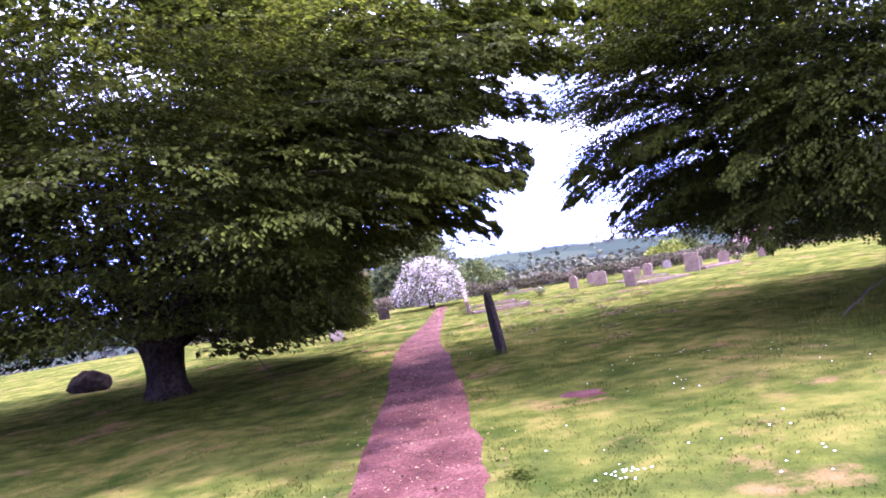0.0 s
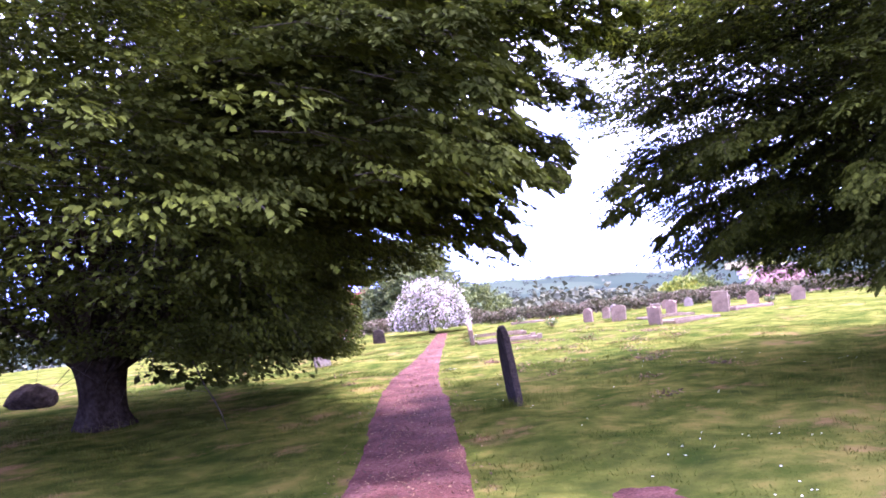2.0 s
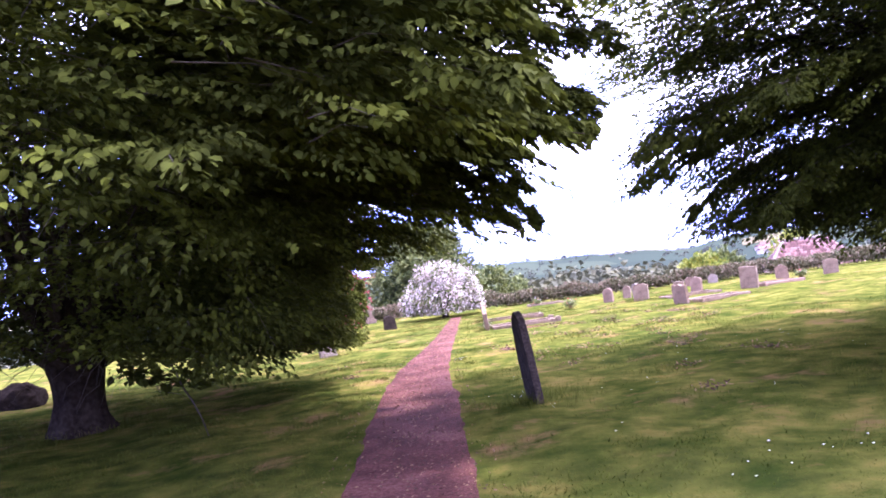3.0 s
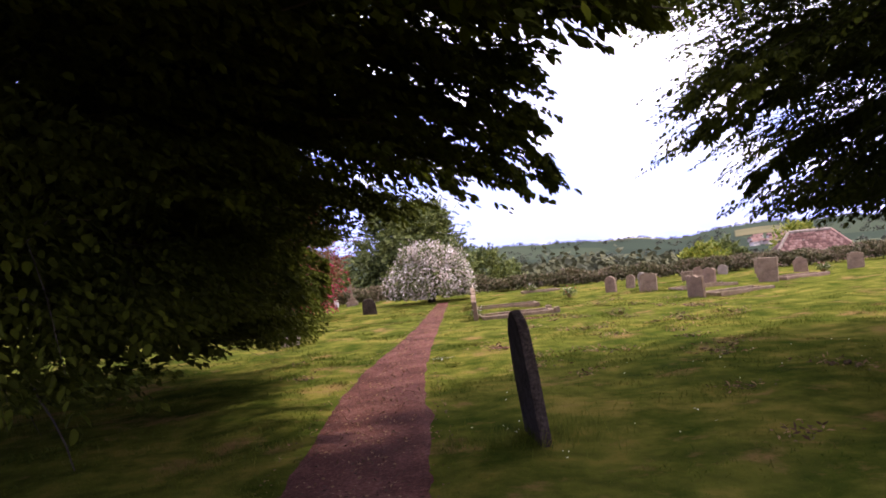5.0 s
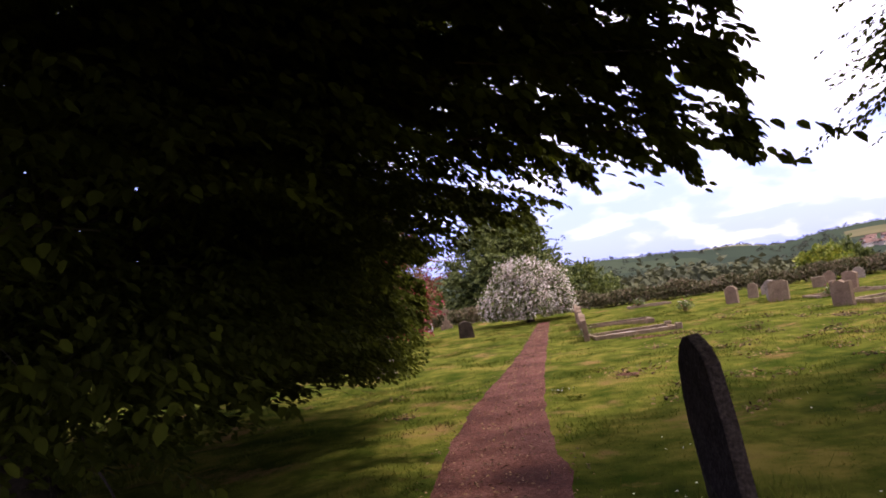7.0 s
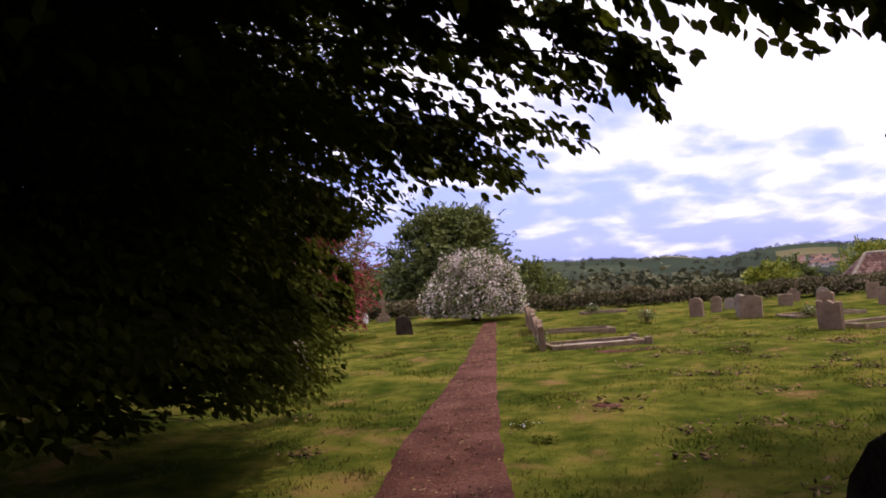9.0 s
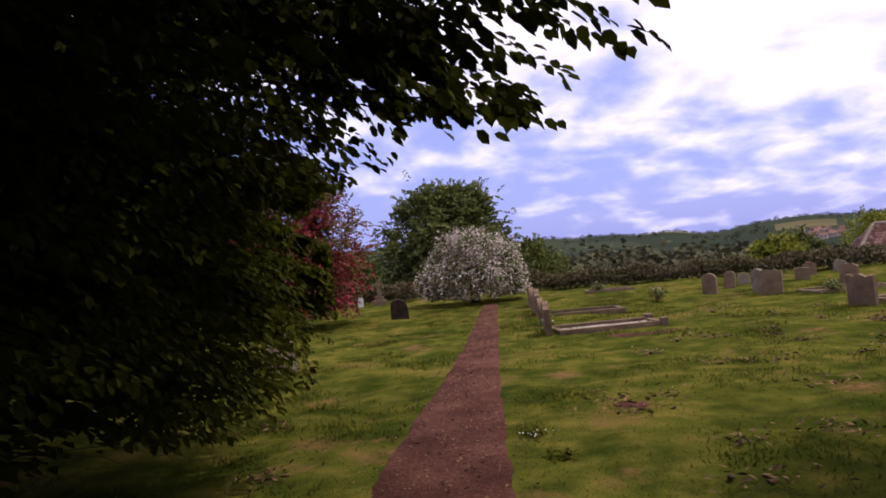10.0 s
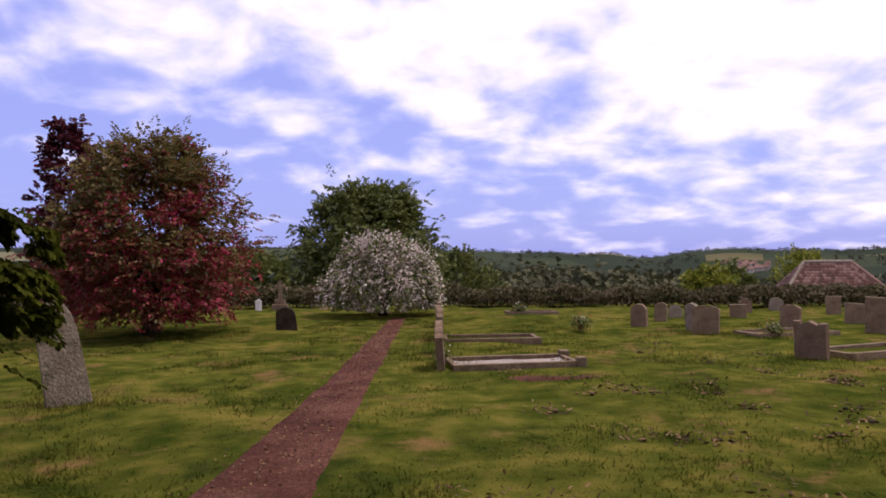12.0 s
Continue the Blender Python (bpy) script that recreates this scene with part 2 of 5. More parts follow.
def arrays_object(name, verts, tris, material):
    """A mesh from arrays: vertices (n, 3) and triangles (m, 3)."""
    me = bpy.data.meshes.new(name)
    verts, tris = np.asarray(verts, dtype=np.float32), np.asarray(tris, dtype=np.int32)
    me.vertices.add(len(verts))
    me.vertices.foreach_set("co", verts.ravel())
    me.loops.add(tris.size)
    me.loops.foreach_set("vertex_index", tris.ravel())
    me.polygons.add(len(tris))
    me.polygons.foreach_set("loop_start", np.arange(0, tris.size, 3, dtype=np.int32))
    me.update(calc_edges=True)
    me.materials.append(material)
    return new(name, me)


def part(name, bm, material, parent, label=""):
    """Links a bmesh, or an object made already, as one mesh under a thing or a part."""
    if isinstance(bm, bpy.types.Object):
        ob = bm
        ob.name = name
    else:
        me = bpy.data.meshes.new(name)
        bm.to_mesh(me)
        bm.free()
        me.materials.append(material)
        ob = new(name, me)
    ob.parent = parent
    if label:
        tagged(ob, label)
    return ob


def empty(name, m, label, category, group="", kind=""):
    ob = new(name)
    ob.matrix_world = m
    return tagged(ob, label, category, group, kind)


def box(bm, cx, cy, cz, sx, sy, sz, jitter=0.0, bevel=0.0):
    """A box by its centre and sizes, with worn edges."""
    made = bmesh.ops.create_cube(bm, size=1.0, matrix=Matrix.Translation((cx, cy, cz)) @ Matrix.Diagonal((sx, sy, sz, 1)))["verts"]
    if bevel:
        edges = list({e for v in made for e in v.link_edges})
        made = [v for v in bmesh.ops.bevel(bm, geom=edges, offset=bevel, segments=2, affect="EDGES", profile=0.6)["verts"]]
    if jitter:
        for v in made:
            v.co += Vector((random.uniform(-1, 1), random.uniform(-1, 1), random.uniform(-1, 1))) * jitter
    return bm


def tube(points, radii, sides=6):
    """Vertices and triangles of a tapered tube along points."""
    points = [Vector(p) for p in points]
    verts, tris = [], []
    for i, p in enumerate(points):
        way = (points[min(i + 1, len(points) - 1)] - points[max(i - 1, 0)]).normalized()
        side = way.cross(Vector((0.3, 0.2, 1))).normalized()
        up = side.cross(way)
        for k in range(sides):
            a = 2 * math.pi * k / sides
            verts.append(p + (side * math.cos(a) + up * math.sin(a)) * radii[i])
    for i in range(len(points) - 1):
        for k in range(sides):
            a, b = i * sides + k, i * sides + (k + 1) % sides
            tris += [(a, b, b + sides), (a, b + sides, a + sides)]
    return verts, tris


def bend(a, b, sag=0.0, wob=0.0, n=6):
    """Points from a to b, bowed upwards by sag metres and shaken a little."""
    a, b = Vector(a), Vector(b)
    out = []
    for i in range(n):
        s = i / (n - 1)
        p = a.lerp(b, s) + Vector((0, 0, sag * 4 * s * (1 - s)))
        if 0 < i < n - 1:
            p += Vector((random.uniform(-wob, wob), random.uniform(-wob, wob), random.uniform(-wob, wob) * 0.5))
        out.append(p)
    return out


rng = np.random.default_rng(7)


def unit(v):
    return v / (np.linalg.norm(v, axis=1, keepdims=True) + 1e-9)


def leaf_mesh(name, at, way, up, length, width, material):
    """Folded leaves, two triangles each: base, two sides, tip."""
    way, up = unit(way), unit(up)
    side = unit(np.cross(way, up))
    up = np.cross(side, way)
    length, width = np.broadcast_to(length, (len(at),))[:, None], np.broadcast_to(width, (len(at),))[:, None]
    mid = at + way * length * 0.45 + up * width * 0.18
    verts = np.stack([at, mid + side * width * 0.5, at + way * length - up * width * 0.1, mid - side * width * 0.5], 1).reshape(-1, 3)
    k = np.arange(len(at))[:, None] * 4
    tris = np.concatenate([k + [[0, 1, 2]], k + [[0, 2, 3]]])
    return arrays_object(name, verts, tris, material)


def full_leaf_mesh(name, at, way, up, length, width, material):
    """Rounded leaves with a pointed tip, folded on the midrib, four triangles each."""
    way, up = unit(way), unit(up)
    side = unit(np.cross(way, up))
    up = np.cross(side, way)
    length, width = np.broadcast_to(length, (len(at),))[:, None], np.broadcast_to(width, (len(at),))[:, None]
    low, high = at + way * length * 0.22 + up * width * 0.14, at + way * length * 0.62 + up * width * 0.12
    tip = at + way * length - up * width * 0.12
    verts = np.stack([at, low + side * width * 0.42, high + side * width * 0.46, tip, high - side * width * 0.46, low - side * width * 0.42], 1).reshape(-1, 3)
    k = np.arange(len(at))[:, None] * 6
    tris = np.concatenate([k + [[0, 1, 2]], k + [[0, 2, 3]], k + [[0, 3, 4]], k + [[0, 4, 5]]])
    return arrays_object(name, verts, tris, material)


def sprays(at, way, length, per, droop=0.3, leaf=0.08, hang=0.35):
    """Leaf places on flat sprays: twigs that start at 'at', point along 'way', with leaves by turns on both sides."""
    n = len(at)
    way = unit(way)
    side = unit(np.cross(way, np.array([[0, 0, 1.0]])) + rng.normal(0, 0.15, (n, 3)))
    s = (np.arange(per)[None, :] + rng.random((n, per))) / per
    s = 0.08 + 0.92 * s
    length = np.broadcast_to(length, (n,))
    p = at[:, None, :] + way[:, None, :] * (s * length[:, None])[..., None]
    p[..., 2] -= droop * length[:, None] * s ** 2
    sign = np.where(np.arange(per) % 2 == 0, 1.0, -1.0)[None, :, None]
    # side twigs fan out, widest in the middle of the spray
    reach = (rng.random((n, per)) ** 0.8 * 0.38 * (1.05 - s) * length[:, None])[..., None]
    p = p + side[:, None, :] * sign * reach + way[:, None, :] * reach * 0.6
    d = way[:, None, :] * 0.8 + side[:, None, :] * sign * 0.7 + rng.normal(0, 0.25, (n, per, 3))
    d[..., 2] -= hang
    u = np.array([0, 0, 1.0]) + rng.normal(0, 0.38, (n, per, 3))
    size = leaf * (0.7 + 0.6 * rng.random((n, per)))
    return p.reshape(-1, 3), d.reshape(-1, 3), u.reshape(-1, 3), size.ravel()


# ---- the land ----
def height(x, y):
    """Level churchyard, a bank that falls away behind the hedge, a valley, and hills beyond."""
    edge = 43.0 - 0.18 * np.maximum(x, 0)
    d = np.maximum(np.maximum(y - edge, 0), np.maximum(np.abs(x) - 45, 0) * 0.7)
    z = -9.0 * (1 - np.exp(-d / 55.0)) - 7.0 * (1 - np.exp(-np.maximum(d - 80, 0) / 220.0))
    a = np.degrees(np.arctan2(x, np.maximum(y, 1.0)))
    ridge = 1.30 - 0.50 * np.clip((a - 0.5) / 3.0, 0, 1) + 0.12 * np.sin(a * 0.35) + 0.06 * np.sin(a * 1.3 + 1) - 0.55 * np.exp(-((a - 18.5) / 2.6) ** 2) - 0.05 * np.exp(-((a - 27) / 5.0) ** 2)
    rise = np.clip((np.hypot(x, y) - 420) / 800.0, 0, 1)
    rise = rise * rise * (3 - 2 * rise)
    z = z + rise * (16 + 1.6 + np.hypot(x, y) * np.tan(np.radians(ridge)) * np.minimum(1, 1350 / np.maximum(np.hypot(x, y), 1350)))
    return z


def small_rise(x, y):
    return 0.030 * np.sin(x * 0.9 + 1.1) * np.sin(y * 0.7) + 0.022 * np.sin(x * 2.3 + y * 1.7) + 0.014 * np.sin(x * 4.1 - y * 3.3)


def lie(x, y):
    """The turf's height at a place near the path."""
    return small_rise(x, y) * np.clip((np.abs(x - path_middle(y)) - 0.5) / 0.5, 0, 1)


def build_ground():
    xs = np.unique(np.concatenate([np.linspace(-4000, -60, 34), np.linspace(-60, -12, 25), np.linspace(-12, 16, 113), np.linspace(16, 60, 23), np.linspace(60, 1500, 70), np.linspace(1500, 4000, 12)]))
    ys = np.unique(np.concatenate([np.linspace(-1500, -20, 16), np.linspace(-20, 0, 11), np.linspace(0, 48, 193), np.linspace(48, 130, 42), np.linspace(130, 1500, 90), np.linspace(1500, 4500, 16)]))
    gx, gy = np.meshgrid(xs, ys)
    path = np.clip((np.abs(gx - path_middle(gy)) - 0.5) / 0.5, 0, 1)
    near = np.clip(1 - np.maximum(np.abs(gx) - 12, 0) / 10, 0, 1) * (gy < 42)
    gz = height(gx, gy) + small_rise(gx, gy) * path * near
    verts = np.stack([gx, gy, gz], -1).reshape(-1, 3)
    w = len(xs)
    i = (np.arange(len(ys) - 1)[:, None] * w + np.arange(w - 1)[None, :]).ravel()
    tris = np.concatenate([np.stack([i, i + 1, i + w + 1], 1), np.stack([i, i + w + 1, i + w], 1)])
    ob = arrays_object("ground", verts, tris, LAND)
    ob.data.shade_smooth()
    tagged(ob, "mown churchyard grass with dry patches, falling to a valley", "ground", kind="structure")


def path_middle(y):
    return np.interp(y, [-20, 5, 9.6, 12.4, 15.5, 17.3, 20.8, 24, 34, 37], [-0.43, -0.43, -0.47, -0.60, -0.76, -0.77, -0.65, -0.52, -0.26, -0.2])


def path_half(y):
    return np.interp(y, [-20, 5, 14, 18, 22, 28, 36], [0.58, 0.58, 0.61, 0.52, 0.38, 0.30, 0.24])


def build_path():
    verts, tris = [], []
    ys = np.arange(-14, 35.2, 0.12)
    for i, y in enumerate(ys):
        m, h = path_middle(y), path_half(y)
        for k, s in enumerate((-1.0, -0.85, -0.4, 0.0, 0.4, 0.85, 1.0)):
            wob = 0.05 * noise.noise((s * 3, y * 1.6, 3)) + 0.03 * noise.noise((s * 7, y * 5, 9)) if abs(s) > 0.8 else 0
            lift = -0.012 if abs(s) == 1 else 0.012 + 0.008 * noise.noise((s * 2, y * 2.2, 1))
            verts.append((m + h * s + wob, y, lift))
        if i:
            for k in range(6):
                a, b = (i - 1) * 7 + k, i * 7 + k
                tris += [(a, a + 1, b + 1), (a, b + 1, b)]
    ob = arrays_object("path", verts, tris, MULCH)
    ob.data.shade_smooth()
    tagged(ob, "narrow reddish-brown bark and gravel footpath through grass", "path", kind="structure")
    # chips and petals strewn over it
    n = 5200
    y = rng.uniform(0, 34, n)
    x = path_middle(y) + path_half(y) * rng.normal(0, 0.62, n).clip(-1.25, 1.25)
    at = np.stack([x, y, 0.014 + 0.01 * rng.random(n)], 1)
    way = np.stack([rng.normal(0, 1, n), rng.normal(0, 1, n), rng.normal(0, 0.25, n)], 1)
    up = np.stack([rng.normal(0, 0.4, n), rng.normal(0, 0.4, n), np.ones(n)], 1)
    chips = leaf_mesh("wood_chips", at, way, up, 0.02 + 0.03 * rng.random(n), 0.012 + 0.014 * rng.random(n), CHIP)
    tagged(chips, "pale and brown bark chips strewn on the footpath", "wood chips", kind="stuff")


def build_grass():
    """Blades of turf: dense by the path, thinner further off."""
    for name, count, x0, x1, y0, y1, tall, wide in (("turf", 200000, -7, 9, 1.5, 21, 0.027, 0.013), ("turf_beyond", 80000, -12, 15, 19, 38, 0.024, 0.030)):
        x, y = rng.uniform(x0, x1, count), rng.uniform(y0, y1, count)
        clump = np.array([noise.noise((a * 0.8, b * 0.8, 0)) for a, b in zip(x[::1], y[::1])])
        keep = (np.abs(x - path_middle(y)) > path_half(y) * (0.93 + 0.12 * rng.random(count)))
        x, y, clump = x[keep], y[keep], clump[keep]
        n = len(x)
        z = lie(x, y) - 0.012
        h = tall * (0.45 + 0.8 * rng.random(n)) * (1 + 0.6 * clump)
        a = rng.uniform(0, 2 * np.pi, n)
        w = wide * (0.6 + 0.8 * rng.random(n))
        lean = rng.normal(0, 1.0, (n, 2)) * h[:, None]
        base = np.stack([x, y, z], 1)
        off = np.stack([np.cos(a) * w, np.sin(a) * w, np.zeros(n)], 1) * 0.5
        tip = base + np.concatenate([lean, h[:, None]], 1)
        verts = np.stack([base - off, base + off, tip], 1).reshape(-1, 3)
        tagged(arrays_object("turf", verts, np.arange(n * 3).reshape(-1, 3), BLADES), "short mown grass blades of the churchyard lawn", "grass", kind="stuff")
    # tussocks all over the lawn
    tx, ty = rng.uniform(-9, 10, 1300), rng.uniform(3, 35, 1300)
    g = np.array([noise.noise((a * 0.5, b * 0.5, 6)) for a, b in zip(tx, ty)])
    tx, ty, tr = tx[g > -0.05], ty[g > -0.05], 0.10 + 0.16 * rng.random((g > -0.05).sum())
    k = np.repeat(np.arange(len(tx)), 70)
    p = np.stack([tx[k] + rng.normal(0, 1, len(k)) * tr[k], ty[k] + rng.normal(0, 1, len(k)) * tr[k]], 1)
    p = p[np.abs(p[:, 0] - path_middle(p[:, 1])) > path_half(p[:, 1]) * 1.05]
    h, a = (0.030 + 0.040 * rng.random(len(p))) * np.interp(p[:, 1], [4, 13], [0.55, 1.0]), rng.uniform(0, 2 * np.pi, len(p))
    base = np.concatenate([p, (lie(p[:, 0], p[:, 1]) - 0.01)[:, None]], 1)
    off = np.stack([np.cos(a), np.sin(a), np.zeros(len(p))], 1) * 0.010
    tip = base + np.concatenate([rng.normal(0, 0.5, (len(p), 2)) * h[:, None], h[:, None]], 1)
    tagged(arrays_object("tussocks", np.stack([base - off, base + off, tip], 1).reshape(-1, 3), np.arange(len(p) * 3).reshape(-1, 3), BLADES), "uneven tussocks of longer grass in the lawn", "grass", kind="stuff")
    # longer grass along the right-hand bank, about the trunks and the stones
    tufts = [(-6.2, 15, 1.1, 900), (0.93, 12.6, 0.5, 500), (6.0, 9.5, 1.6, 1400), (7.6, 11.5, 2.0, 1500), (-3.7, 23, 0.5, 250), (7.1, 25.9, 0.6, 250), (6.7, 29.5, 0.6, 250), (0.8, 25.4, 0.5, 300), (0.8, 29, 0.5, 250), (1.2, 27.2, 1.3, 350), (2.8, 31.5, 1.0, 250)]
    pts, hs = [], []
    for cx, cy, r, n in tufts:
        p = rng.normal(0, r * 0.6, (n, 2)) + [cx, cy]
        pts.append(p)
        hs.append(np.full(n, 0.14 if r < 1.2 else 0.2))
    p, h = np.concatenate(pts), np.concatenate(hs)
    keep = np.abs(p[:, 0] - path_middle(p[:, 1])) > path_half(p[:, 1])
    p, h = p[keep], h[keep]
    n = len(p)
    h = h * (0.4 + 0.9 * rng.random(n))
    a = rng.uniform(0, 2 * np.pi, n)
    base = np.concatenate([p, (lie(p[:, 0], p[:, 1]) - 0.01)[:, None]], 1)
    off = np.stack([np.cos(a), np.sin(a), np.zeros(n)], 1) * 0.005
    tip = base + np.concatenate([rng.normal(0, 0.35, (n, 2)) * h[:, None], h[:, None]], 1)
    tagged(arrays_object("long_grass", np.stack([base - off, base + off, tip], 1).reshape(-1, 3), np.arange(n * 3).reshape(-1, 3), BLADES), "longer unmown grass round trunks and headstones", "grass", kind="stuff")


# ---- trees ----
def tree_wood(tree, base, trunk_h, trunk_r, tips, limb_r, sag=0.4):
    """A flared trunk and limbs that fan out from it to the tips."""
    base = Vector(base)
    verts, tris, sides, rings = [], [], 14, 9
    for i in range(rings):
        s = i / (rings - 1)
        r = trunk_r * (1 + 0.7 * (1 - s) ** 5 + 0.35 * s ** 3)
        for k in range(sides):
            a = 2 * math.pi * k / sides
            flute = 1 + 0.13 * math.sin(a * 4 + 1 + s) + 0.10 * noise.noise((math.cos(a) * 2, math.sin(a) * 2, s * 3 + base.x))
            verts.append(base + Vector((math.cos(a) * r * flute, math.sin(a) * r * flute, -0.1 + s * (trunk_h + 0.1))))
    for i in range(rings - 1):
        for k in range(sides):
            a, b = i * sides + k, i * sides + (k + 1) % sides
            tris += [(a, b, b + sides), (a, b + sides, a + sides)]
    top = len(verts)
    verts.append(base + Vector((0, 0, trunk_h + 0.15)))
    tris += [((rings - 1) * sides + k, (rings - 1) * sides + (k + 1) % sides, top) for k in range(sides)]
    t = arrays_object("trunk", verts, tris, BARK)
    t.data.shade_smooth()
    part("trunk", t, None, tree)
    for tip, r in zip(tips, limb_r):
        s = 0.86 if r > 0.05 else 0.66
        tip = base.lerp(Vector(tip), s) + Vector((0, 0, (1 - s) * trunk_h * 1.3))
        out = Vector((tip.x - base.x, tip.y - base.y, 0)).normalized()
        start = base + out * trunk_r * 0.6 + Vector((0, 0, trunk_h * random.uniform(0.72, 1.0)))
        pts = bend(start, tip, sag, 0.14, 8)
        v, f = tube(pts, [r * (1 - 0.82 * (i / 7) ** 0.8) for i in range(8)], 7)
        o = arrays_object("limb", v, f, BARK)
        o.data.shade_smooth()
        part("limb", o, None, tree)


def twig_mesh(name, at, way, length, droop, r, material, parent):
    """Thin twigs, three-sided, in one mesh."""
    way = unit(way)
    n = len(at)
    length = np.broadcast_to(length, (n,))[:, None]
    side = unit(np.cross(way, np.array([[0.1, 0, 1.0]])))
    up = np.cross(side, way)
    rows = []
    for s, rr in ((-0.25, r), (0.5, r * 0.7), (1.0, r * 0.25)):
        c = at + way * length * s
        c[:, 2] -= (droop * length * max(s, 0) ** 2)[:, 0]
        for a in (0, 2.1, 4.2):
            rows.append(c + (side * math.cos(a) + up * math.sin(a)) * rr)
    verts = np.stack(rows, 1).reshape(-1, 3)
    k = np.arange(n)[:, None] * 9
    f = []
    for j in (0, 3):
        for a in range(3):
            b = (a + 1) % 3
            f += [k + [[j + a, j + b, j + b + 3]], k + [[j + a, j + b + 3, j + a + 3]]]
    ob = arrays_object(name, verts, np.concatenate(f), material)
    part(name, ob, None, parent)
    tagged(ob, kind="stuff")


def clear_way(p):
    """True where a leaf keeps clear of the way that is walked."""
    x, y, z = p[:, 0], p[:, 1], p[:, 2]
    mid = np.interp(y, [0, 4, 7, 9, 12, 13.3, 14.6, 17], [0.0, 0.13, 0.25, -0.1, -0.33, 0.06, 0.54, 0.9])
    walkway = (x > -1.1) & (x < 2.3) & (y < 18) & (z < 1.9) | (np.abs(x - mid) < 0.5) & (z < 2.2)
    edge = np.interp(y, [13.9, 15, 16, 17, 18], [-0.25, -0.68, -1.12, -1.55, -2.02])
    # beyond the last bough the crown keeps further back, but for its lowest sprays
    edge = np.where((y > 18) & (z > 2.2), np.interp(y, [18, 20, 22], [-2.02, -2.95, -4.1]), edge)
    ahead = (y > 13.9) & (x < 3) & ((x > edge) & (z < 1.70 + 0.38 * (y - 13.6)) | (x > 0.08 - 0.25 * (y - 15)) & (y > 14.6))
    walkway |= (y > 7.9) & (y < 10.5) & (x > -1.2) & (x < 2) & (z < 2.62 - 0.22 * np.clip((x - 0.4) / 0.5, 0, 1))
    walkway |= (y > 10.2) & (y < 11.7) & (x > 1.05) & (x < 2.3) & (z < 2.8)
    low = (y > 11.3) & (x > -1.75) & (z < 2.05) & (x < 3)
    low |= (y > 11.3) & (y < 15.6) & (x > -2.7) & (z < 1.2) & (x < 3)
    return ~(walkway | ahead | low)


def east_edge(p):
    """How far the left-hand crown may reach over the path."""
    x, y, z = p[:, 0], p[:, 1], p[:, 2]
    e = np.interp(y, [4, 6, 7, 9, 11, 12, 12.9, 13.4, 14.2, 15.2, 17], [-0.2, 0.4, 0.75, 1.25, 1.40, 1.20, 1.2, 0.55, 0.15, 0.05, -0.6])
    return x < e + 0.62 * np.clip(z - 2.5, 0, 2.2)


def west_edge(p):
    """How far the right-hand crown may reach towards the path."""
    x, y, z = p[:, 0], p[:, 1], p[:, 2]
    e = np.interp(z, [1.5, 2.0, 2.4, 2.8, 3.1, 3.4, 4.0, 5.4], [3.3, 2.8, 2.35, 2.15, 2.6, 2.95, 3.0, 1.8])
    return x > e + 0.16 * np.sin(y * 3.1 + z * 5.0) + 0.10 * np.sin(y * 7.3)


